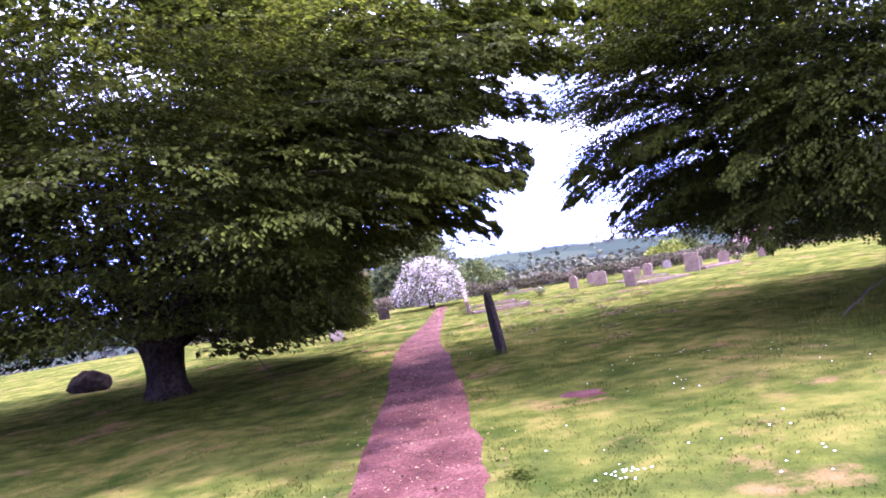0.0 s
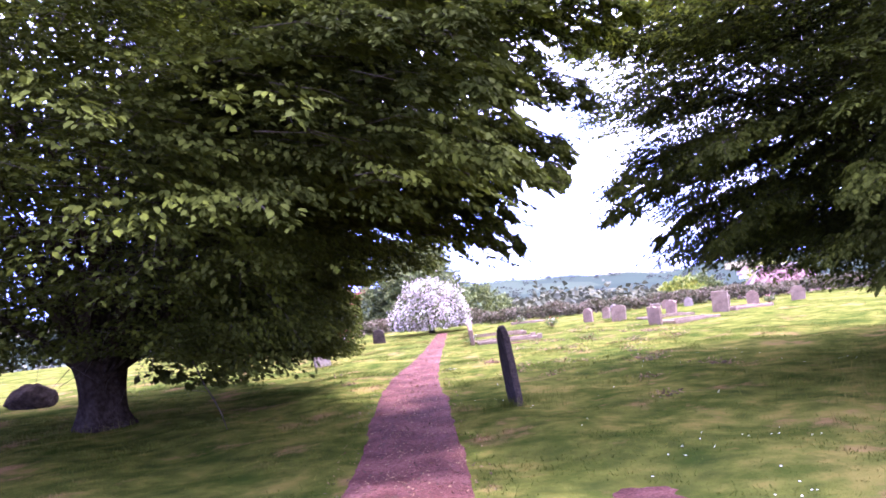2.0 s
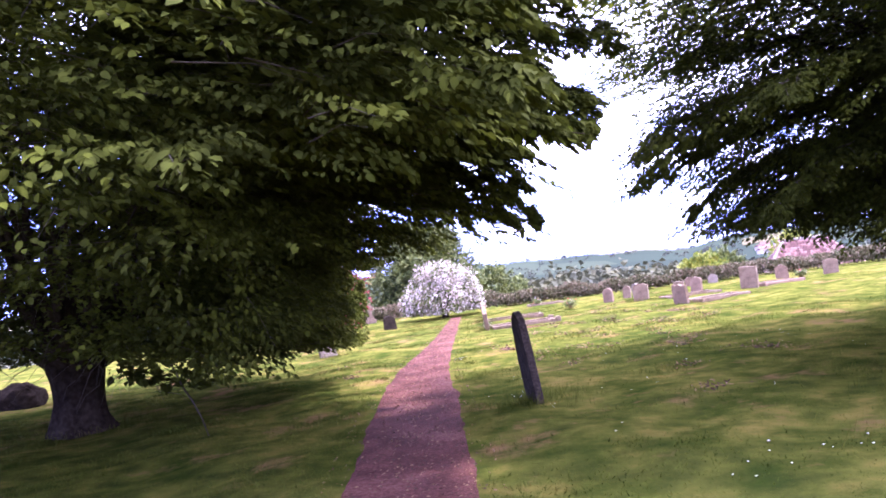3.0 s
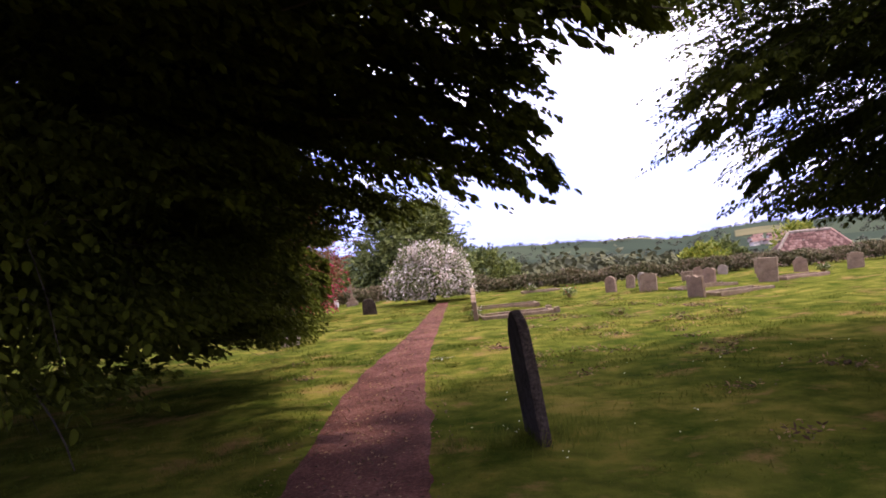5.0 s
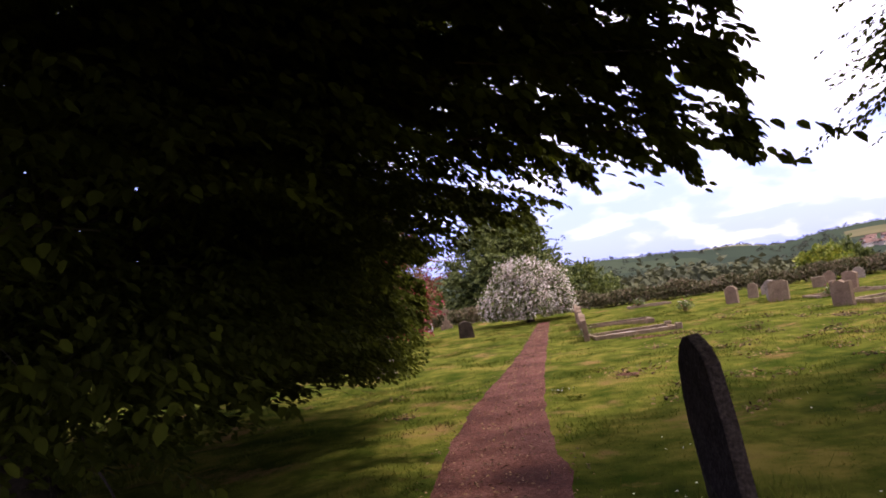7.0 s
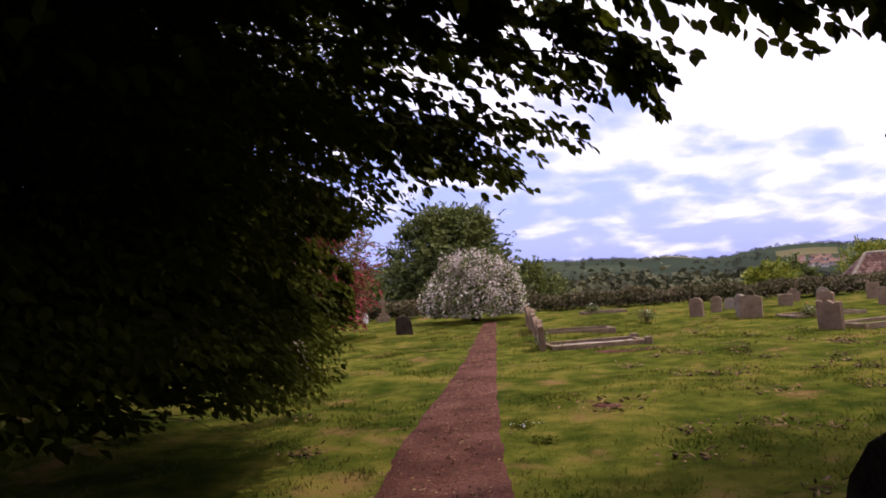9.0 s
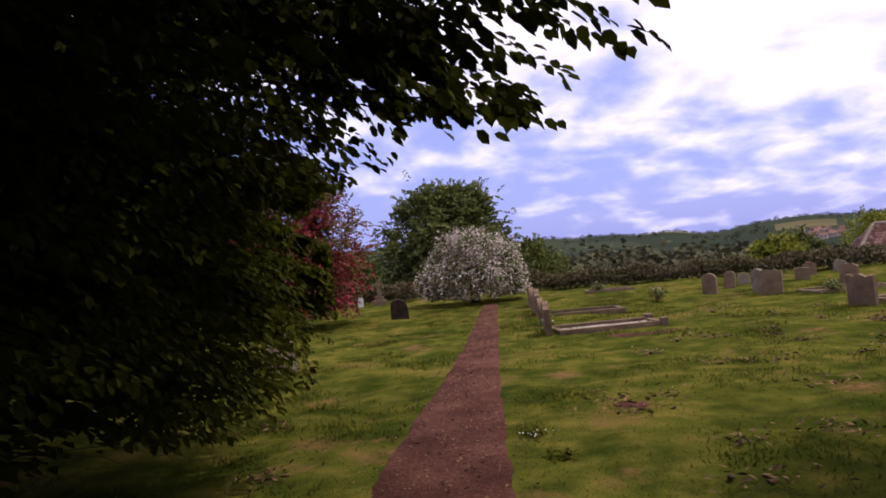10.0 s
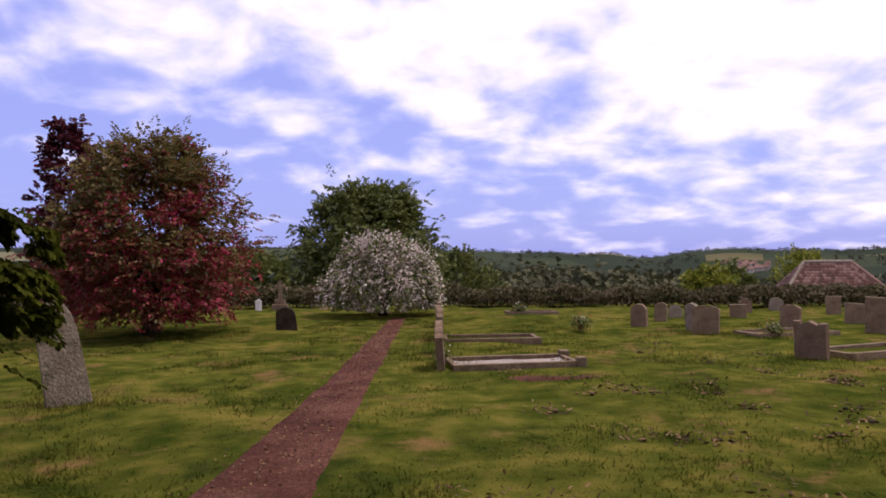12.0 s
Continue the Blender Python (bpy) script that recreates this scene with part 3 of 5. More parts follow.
def crown_plates(b, bearings, low, high, top, skirts, knee, n_plate, fan, n_fill, scale, dense=(-180, 180), crest=0.0):
    """Where a crown's sprays start, which way and how far they go: boughs in flat plates over the crown's shell, each a fan of sprays, and looser ones inside."""
    def shell(th, z):
        lo, hi = np.interp(th, bearings, low), np.interp(th, bearings, high)
        f = np.clip((z - np.interp(th, bearings, skirts)) / (1.7 * scale), 0, 1)
        reach = lo + (hi - lo) * f * f * (3 - 2 * f)
        reach = reach * (1 + crest * np.clip((z - 3.8) / 1.2, 0, 1))
        over = np.clip((z - knee) / (top - knee), 0, 1)
        return reach * np.sqrt(np.clip(1 - over ** 2.2, 0.02, 1))

    th = np.where(rng.random(n_plate) < 0.45, rng.uniform(dense[0], dense[1], n_plate), rng.uniform(-180, 180, n_plate))
    th = (th + 180) % 360 - 180
    base = np.interp(th, bearings, skirts)
    z = base + 0.1 * scale + (top - base - 0.3 * scale) * rng.random(n_plate) ** 1.35
    r = np.maximum(shell(th, z) * (1.0 - 0.42 * rng.random(n_plate) ** 1.6) - 1.15 * scale, 0.05)
    th, z, r = np.repeat(th, fan), np.repeat(z, fan), np.repeat(r, fan)
    size = np.repeat(0.8 + 0.5 * rng.random(n_plate), fan) * scale
    u, v = rng.uniform(-1.2, 0.75, len(th)) * size, rng.uniform(-1, 1, len(th))
    v = v * size * (0.95 - 0.45 * np.clip(u / size, 0, 1))
    a = np.radians(th)
    out = np.stack([np.cos(a), np.sin(a), np.zeros(len(a))], 1)
    side = np.stack([-np.sin(a), np.cos(a), np.zeros(len(a))], 1)
    at = b + out * (r + u)[:, None] + side * v[:, None]
    rise = np.clip((z - knee + 1.0) / (top - knee), 0, 1)
    at[:, 2] = b[2] + z - 0.06 * (u / scale + 1.0) ** 2 * scale - 0.12 * v ** 2 / scale + rng.normal(0, 0.05 * scale, len(a)) + 0.30 * rise * u
    way = out * 0.9 + side * (v / size * 0.75)[:, None] + rng.normal(0, 0.18, (len(a), 3))
    way[:, 2] = -0.02 + 0.45 * rise + rng.normal(0, 0.08, len(a))
    tf = rng.uniform(-180, 180, n_fill)
    bf = np.interp(tf, bearings, skirts)
    zf = bf + 0.5 * scale + (top - bf - scale) * rng.random(n_fill) ** 1.2
    rf = shell(tf, zf) * (0.25 + 0.6 * rng.random(n_fill))
    keep = zf > bf + 0.3 * scale + np.clip((3.6 * scale - rf) * 0.8, 0, 3)
    tf, zf, rf = np.radians(tf[keep]), zf[keep], rf[keep]
    of = np.stack([np.cos(tf), np.sin(tf), np.zeros(len(tf))], 1)
    pf = b + of * rf[:, None]
    pf[:, 2] = b[2] + zf
    at, way = np.concatenate([at, pf]), np.concatenate([way, of + rng.normal(0, 0.35, (len(tf), 3))])
    return at, way, (0.75 + 0.6 * rng.random(len(at))) * scale


def hornbeam(label, base, trunk_h, trunk_r, bearings, low, high, top, skirts, count, per, seed_tips, leaf=0.068, extra=None, dense=(-80, 10), crest=0.0, hidden=(50, 150), edge=None, near=None, open_front=(400, 401)):
    """A broad hornbeam: a short trunk, limbs fanning up from it, and a layered crown down to a low skirt.
    bearings, low, high: the crown's reach at knee height and overhead, by bearing in degrees from +x."""
    tree = empty("hornbeam_tree", Matrix.Translation(base), label, "tree", "churchyard hornbeams")
    inv = Matrix.Translation(base).inverted()
    b = np.array(base)
    at, way, length = crown_plates(b, bearings, low, high, top, skirts, 4.0, count // 30, 24, count // 3, 1.0, dense, crest)
    if extra is not None:
        at, way, length = np.concatenate([at, extra[0]]), np.concatenate([way, extra[1]]), np.concatenate([length, extra[2]])
    p, d, u, s = sprays(at, way, length, per, leaf=leaf)
    inside = np.hypot(p[:, 0] - b[0], p[:, 1] - b[1])
    s = s * np.where((p[:, 2] > 5.2) | (inside < 4.0), 1.25, 1.04)
    under = np.interp(np.degrees(np.arctan2(p[:, 1] - b[1], p[:, 0] - b[0])), bearings, skirts)
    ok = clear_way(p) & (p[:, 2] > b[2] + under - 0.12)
    if edge:
        ok &= edge(p)
    # the far side of the crown, which the path never shows, is thinner with larger leaves
    turn = np.degrees(np.arctan2(p[:, 1] - b[1], p[:, 0] - b[0])) % 360
    back = (turn > hidden[0]) & (turn < hidden[1]) & (inside > 2.5) & (p[:, 2] > 4.0)
    ok &= ~back | (np.arange(len(p)) % 4 < 1)
    s = np.where(back, s * 1.9, s)
    # so is the crown's top and its inside
    core = ~back & ((p[:, 2] > 6.2) | (inside < 3.4))
    ok &= ~core | (np.arange(len(p)) % 20 < 10)
    s = np.where(core, s * 1.7, s)
    p, d, u, s = p[ok], d[ok], u[ok], s[ok]
    # the shaded front opens on the limbs
    bare = (turn[ok] > open_front[0]) & (turn[ok] < open_front[1]) & (p[:, 2] < 3.7) & (inside[ok] > 1.2)
    keep = ~bare | (rng.random(len(p)) < 0.62)
    p, d, u, s = p[keep], d[keep], u[keep], s[keep]
    close = (p[:, 0] > near[0]) & (p[:, 0] < near[1]) & (p[:, 2] < near[2])
    d[close, 2] -= 0.45
    s = np.where(close, s * 0.88, s)
    # sunlight put into the colour: paler leaves at the crown's outside and top
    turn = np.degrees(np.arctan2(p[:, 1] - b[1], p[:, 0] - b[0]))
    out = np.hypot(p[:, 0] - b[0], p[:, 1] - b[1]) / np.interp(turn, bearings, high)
    sun_share = np.clip(1.6 * (out - 0.55) + 0.35 * (p[:, 2] - 4.6), 0, 1) * np.clip((p[:, 2] - 3.7) / 1.3, 0.03, 1)
    sunlit = ~close & (rng.random(len(p)) < 0.75 * sun_share)
    for nm, m, sel in (("crown", LEAF, ~close & ~sunlit), ("young_leaves", LEAF_SUNLIT, sunlit)):
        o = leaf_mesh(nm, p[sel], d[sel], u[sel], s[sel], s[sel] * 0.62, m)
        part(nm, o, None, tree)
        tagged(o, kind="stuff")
    low_leaves = full_leaf_mesh("low_bough", p[close], d[close], u[close], s[close], s[close] * 0.58, LEAF)
    part("low_bough", low_leaves, None, tree)
    tagged(low_leaves, kind="stuff")
    end = at + unit(way) * length[:, None]
    end[:, 2] -= 0.35 * length
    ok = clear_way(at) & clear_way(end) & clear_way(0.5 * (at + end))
    if edge:
        lean = [0.3, 0, 0] if b[0] < 0 else [-0.3, 0, 0]
        ok &= edge(at + lean) & edge(end + lean)
    ok &= np.arange(len(at)) % 3 == 0
    twig_mesh("twigwork", at[ok], way[ok], length[ok] * 0.75, 0.3, 0.005, TWIG, tree)
    tree_wood(tree, base, trunk_h, trunk_r, seed_tips, [trunk_r * random.uniform(0.20, 0.32) if i < 26 else 0.04 for i, _ in enumerate(seed_tips)])
    for c in tree.children:
        c.matrix_parent_inverse = inv
    return tree


def fan_tips(base, n, r0, r1, z0, z1, start=0.0):
    out = []
    for i in range(n):
        a = start + i * 2.399
        r = random.uniform(r0, r1)
        out.append((base[0] + math.cos(a) * r, base[1] + math.sin(a) * r, random.uniform(z0, z1)))
    return out


def branch_sprays(paths, length=0.7):
    """Sprays along boughs given by their two ends, set by turns to both sides."""
    at, way, ln = [], [], []
    for n, (a, b, sag) in enumerate(paths):
        reach = length * (0.66 if b[2] < 2.9 else 0.95)
        pts = bend(a, b, sag, 0.03, 14)
        for i in range(3, 14):
            fwd = (pts[i] - pts[i - 1]).normalized()
            side = fwd.cross(Vector((0, 0, 1)))
            for s in (-1, 1):
                for _ in range(5 if n > 7 else 4):
                    at.append(pts[i] + Vector((0, 0, random.uniform(-0.03, 0.15))))
                    way.append(fwd * 0.75 + side * s * random.uniform(0.3, 0.9) + Vector((0, 0, random.uniform(-0.12, 0.12))))
                    ln.append(reach * random.uniform(0.6, 1.1) * (1.1 - 0.5 * i / 13))
    return np.array([tuple(v) for v in at]), np.array([tuple(v) for v in way]), np.array(ln)


LEFT, RIGHT = (-6.2, 15.0, 0.0), (10.2, 14.6, 0.0)
LEFT_BOUGHS = [((-4.2, 14.6, 2.6), (-0.58, 14.25, 2.35), 0.35), ((-4.0, 15.2, 2.7), (-0.25, 15.0, 2.24), 0.3),
               ((-4.0, 13.5, 2.8), (1.00, 12.0, 2.25), 0.4), ((-3.6, 13.3, 2.9), (0.80, 12.6, 2.30), 0.4),
               ((-4.4, 11.6, 2.8), (0.45, 7.0, 2.42), 0.5), ((-3.8, 14.0, 2.8), (0.25, 13.4, 2.42), 0.4),
               ((-4.0, 12.6, 2.9), (0.70, 11.2, 2.45), 0.4), ((-4.4, 12.2, 2.7), (0.80, 9.4, 2.85), 0.4),
               ((-4.6, 13.0, 2.2), (-1.6, 11.6, 0.95), 0.5), ((-4.6, 14.4, 2.2), (-1.2, 13.9, 1.5), 0.6),
               ((-4.4, 15.8, 2.2), (-2.0, 16.8, 1.4), 0.5), ((-4.2, 14.8, 2.0), (-1.7, 15.4, 1.75), 0.3), ((-4.2, 15.4, 2.4), (-1.6, 16.4, 2.1), 0.3),
               ((-4.8, 16.4, 2.3), (-2.25, 19.2, 1.55), 0.2), ((-4.8, 16.4, 2.7), (-2.6, 18.9, 2.1), 0.2), ((-5.0, 16.6, 1.9), (-2.9, 18.7, 1.15), 0.2),
               ((-3.2, 12.5, 3.5), (0.9, 10.1, 3.3), 0.3), ((-3.2, 12.0, 4.0), (1.0, 9.4, 3.8), 0.3),
               ((-3.2, 11.5, 4.0), (0.9, 8.4, 4.0), 0.3), ((-3.4, 11.0, 4.0), (1.1, 7.3, 4.0), 0.3), ((-3.4, 11.0, 4.5), (1.2, 7.9, 4.7), 0.3),
               ((-3.4, 11.4, 4.6), (1.4, 9.0, 4.9), 0.3), ((-3.4, 10.6, 3.6), (0.9, 6.3, 3.5), 0.3), ((-3.2, 12.8, 4.4), (1.2, 10.8, 4.4), 0.3),
               ((-3.0, 11.4, 3.2), (1.30, 10.3, 2.95), 0.3), ((-3.0, 11.0, 4.6), (1.8, 9.5, 4.6), 0.2), ((-3.0, 11.6, 5.2), (2.0, 10.5, 5.2), 0.2), ((-3.2, 10.6, 4.2), (1.6, 8.0, 4.2), 0.2), ((-3.2, 11.0, 5.6), (1.9, 9.0, 5.7), 0.2),
               ((-3.4, 11.4, 5.2), (1.5, 9.6, 5.6), 0.3), ((-3.4, 12.4, 5.4), (1.4, 11.4, 5.4), 0.3),
               ((-2.6, 11.6, 3.3), (1.45, 9.7, 2.62), 0.3), ((-2.6, 11.2, 3.2), (1.25, 9.2, 2.58), 0.3), ((-2.4, 12.0, 3.6), (1.75, 10.4, 3.0), 0.3), ((-2.4, 12.2, 3.9), (1.9, 11.4, 3.35), 0.3),
               ((-2.2, 12.2, 4.3), (2.3, 11.2, 3.8), 0.3), ((-2.2, 12.6, 4.6), (2.4, 11.9, 4.2), 0.3), ((-2.2, 12.0, 4.9), (2.4, 10.8, 4.5), 0.3), ((-2.2, 12.4, 5.3), (2.5, 11.6, 4.9), 0.3), ((-2.2, 12.0, 5.7), (2.5, 10.9, 5.4), 0.3), ((-2.2, 12.8, 6.0), (2.5, 12.0, 5.8), 0.3), ((-1.8, 10.8, 4.6), (2.5, 9.6, 4.3), 0.2), ((-1.8, 11.0, 5.6), (2.7, 10.2, 5.2), 0.2), ((-1.8, 11.6, 6.4), (2.8, 11.0, 6.2), 0.2),
               ((-4.8, 16.6, 2.0), (-2.1, 19.3, 1.5), 0.2), ((-4.8, 16.6, 1.8), (-2.25, 19.5, 1.25), 0.2), ((-5.0, 16.8, 2.4), (-2.15, 19.4, 1.8), 0.2)]
# further tiers of boughs above the lowest ones
LEFT_BOUGHS += [((a[0], a[1], a[2] + 0.42 * k), (b[0] - 0.12 * k, b[1] - 0.15 * k, b[2] + 0.40 * k), sag) for a, b, sag in LEFT_BOUGHS[2:8] for k in (1, 2)]
RIGHT_BOUGHS = [((7.0, 14.0, 3.0), (2.65, 12.5, 2.5), 0.4), ((7.0, 14.4, 3.6), (3.2, 14.0, 3.2), 0.4), ((7.0, 13.0, 2.8), (2.6, 11.6, 2.7), 0.4),
                ((7.2, 14.8, 2.8), (3.9, 14.4, 2.2), 0.4), ((7.4, 12.4, 2.4), (4.6, 9.6, 1.35), 0.5), ((7.6, 12.2, 2.4), (6.0, 9.0, 1.2), 0.5),
                ((7.0, 13.6, 4.0), (2.3, 12.0, 3.6), 0.3), ((7.0, 13.6, 4.6), (2.1, 11.2, 4.4), 0.3), ((7.0, 14.0, 5.2), (2.0, 12.8, 5.0), 0.3), ((7.2, 13.0, 4.4), (2.5, 10.0, 4.1), 0.3),
                ((7.0, 13.8, 5.6), (1.8, 11.6, 5.6), 0.3), ((7.2, 12.6, 3.4), (3.3, 10.2, 2.9), 0.3), ((7.4, 12.4, 3.0), (4.2, 9.4, 2.2), 0.3), ((7.2, 13.2, 2.6), (3.5, 11.0, 1.9), 0.4)]


def overhang(n):
    """Sprays that fill the left-hand crown where it hangs over the path, in loose tiers."""
    y = rng.uniform(7.2, 14.6, n)
    x = rng.uniform(-4.2, np.interp(y, [7, 9, 12, 13, 14.6], [0.3, 0.5, 0.7, 0.6, -0.6]))
    z = 2.5 + 2.6 * rng.random(n) ** 1.1 + 0.12 * np.clip(-1.5 - x, -1, 3)
    z = np.round(z / 0.36 + 0.25 * np.sin(y * 1.7 + x)) * 0.36 + rng.normal(0, 0.05, n)
    at = np.stack([x, y, np.maximum(z, 2.35)], 1)
    way = np.stack([np.full(n, 0.85), rng.normal(-0.25, 0.5, n), rng.normal(-0.02, 0.10, n)], 1)
    return at, way, 0.45 + 0.35 * rng.random(n)


def inner_fill(n):
    """Sprays in the left-hand crown's middle and far half, behind its limbs."""
    th, r = np.radians(rng.uniform(60, 262, n)), rng.uniform(1.3, 6.4, n)
    z = 1.35 + 0.10 * r + 5.6 * rng.random(n)
    at = np.stack([LEFT[0] + np.cos(th) * r, LEFT[1] + np.sin(th) * r, z], 1)
    way = np.stack([np.cos(th), np.sin(th), np.zeros(n)], 1) + rng.normal(0, 0.35, (n, 3)) * [1, 1, 0.4]
    return at, way, 0.7 + 0.5 * rng.random(n)


def single_leaf():
    """One hornbeam leaf with a folded midrib and a pointed tip, along +y."""
    outline = [(0, 0), (0.20, 0.18), (0.29, 0.42), (0.22, 0.70), (0.0, 1.0)]
    v = [(0, y, 0) for _, y in outline]
    f = []
    right = [(x, y, 0.10 * x + 0.02 * math.sin(y * 9)) for x, y in outline[1:4]]
    left = [(-x, y, 0.10 * x - 0.02 * math.sin(y * 9)) for x, y in outline[1:4]]
    v += right + left
    for o in (5, 8):
        ids = [0, o, o + 1, o + 2, 4]
        f += [(0, ids[1], 1), (1, ids[1], ids[2], 2), (2, ids[2], ids[3], 3), (3, ids[3], 4)]
        f[-4] = (0, ids[1], 1)
    me = bpy.data.meshes.new("leaf")
    me.from_pydata([(a * 0.095, b * 0.095, c * 0.095) for a, b, c in v], [], f)
    # these take the paler leaf colour, as if sun came through them
    me.materials.append(LEAF_SUNLIT)
    return me


def build_trees():
    left = hornbeam("large spreading green hornbeam with dark trunk overhanging the footpath", LEFT, 1.15, 0.36,
                    [-180, -135, -90, -58, -50, -38, -24, -10, 0, 45, 90, 135, 180], [6.2, 6.8, 6.9, 6.8, 6.7, 6.3, 5.6, 5.4, 5.3, 5.6, 5.6, 5.8, 6.2],
                    [8.4, 9.0, 9.3, 9.8, 9.8, 8.9, 7.1, 6.2, 5.9, 5.6, 6.2, 7.8, 8.4], 10.2,
                    [1.2, 1.4, 1.5, 1.45, 1.1, 0.75, 0.78, 0.8, 0.8, 0.85, 1.0, 1.2, 1.2], 12000, 41,
                    fan_tips(LEFT, 14, 3.0, 6.0, 2.6, 7.5) + fan_tips(LEFT, 12, 1.2, 3.2, 4.0, 6.5, 0.5) + fan_tips(LEFT, 8, 1.0, 2.5, 7.0, 9.5, 1.0) + [tuple(Vector(a).lerp(Vector(b), 0.72)) for a, b, _ in LEFT_BOUGHS],
                    extra=[np.concatenate(q) for q in zip(branch_sprays(LEFT_BOUGHS), overhang(1900), inner_fill(4200))], dense=(-85, 60), edge=east_edge, near=(-2.4, 3.0, 3.0), open_front=(205, 300))
    right = hornbeam("spreading green hornbeam with low drooping boughs over grass", RIGHT, 1.3, 0.34,
                     [-180, -135, -90, -45, 0, 90, 135, 180], [6.2, 7.1, 6.4, 4.5, 4.5, 3.0, 3.8, 6.0],
                     [7.0, 8.4, 7.8, 5.5, 4.6, 3.0, 3.9, 7.0], 9.4, [1.95, 1.2, 0.85, 1.2, 1.6, 1.9, 2.1, 1.95], 12500, 41,
                     fan_tips(RIGHT, 14, 2.5, 5.0, 2.6, 7.0) + [tuple(Vector(a).lerp(Vector(b), 0.72)) for a, b, _ in RIGHT_BOUGHS], extra=branch_sprays(RIGHT_BOUGHS), dense=(-190, -80), crest=0.16,
                     hidden=(10, 90), edge=west_edge, near=(2.0, 5.5, 3.0))
    return left, right


def near_leaves(tree):
    """The big leaves at the tips of the boughs over the path, each a leaf of its own."""
    me = single_leaf()
    over_path = [q for q in LEFT_BOUGHS if q[1] in ((1.45, 9.7, 2.62), (1.25, 9.2, 2.58))]
    inv = tree.matrix_world.inverted()
    tips = [b for _, b, _ in LEFT_BOUGHS[:4] + LEFT_BOUGHS[5:8] + over_path]
    starts = [a for a, _, _ in LEFT_BOUGHS[:4] + LEFT_BOUGHS[5:8] + over_path]
    for a, b in zip(starts, tips):
        way = (Vector(b) - Vector(a)).normalized()
        # the bare twig that carries them
        v, f = tube(bend(Vector(b) - way * 1.5 + Vector((0, 0, 0.16)), Vector(b) + way * 0.08, 0.03, 0.015, 7), [0.009, 0.008, 0.007, 0.006, 0.005, 0.004, 0.002], 5)
        o = part("twig", arrays_object("twig", v, f, TWIG), None, tree)
        o.matrix_parent_inverse = inv
        for i in range(32):
            s = random.random() ** 0.8
            p = Vector(b) - way * s * 1.3 + way * 0.10 + Vector((random.uniform(-0.12, 0.12), random.uniform(-0.16, 0.16), random.uniform(-0.03, 0.06) + 0.10 * s))
            if not clear_way(np.array([tuple(p)]))[0]:
                continue
            o = new("leaf", me)
            k = random.uniform(0.85, 1.3)
            o.parent = tree
            o.matrix_parent_inverse = inv
            down = Vector((way.x * 0.5 + random.uniform(-0.5, 0.5), way.y * 0.5 + random.uniform(-0.5, 0.5), random.uniform(-1.3, -0.35))).normalized()
            q = down.to_track_quat("Y", "Z").to_matrix().to_4x4()
            o.matrix_basis = Matrix.Translation(p) @ q @ Matrix.Rotation(random.uniform(-0.6, 0.6), 4, "Y") @ Matrix.Diagonal((k, k, k, 1))


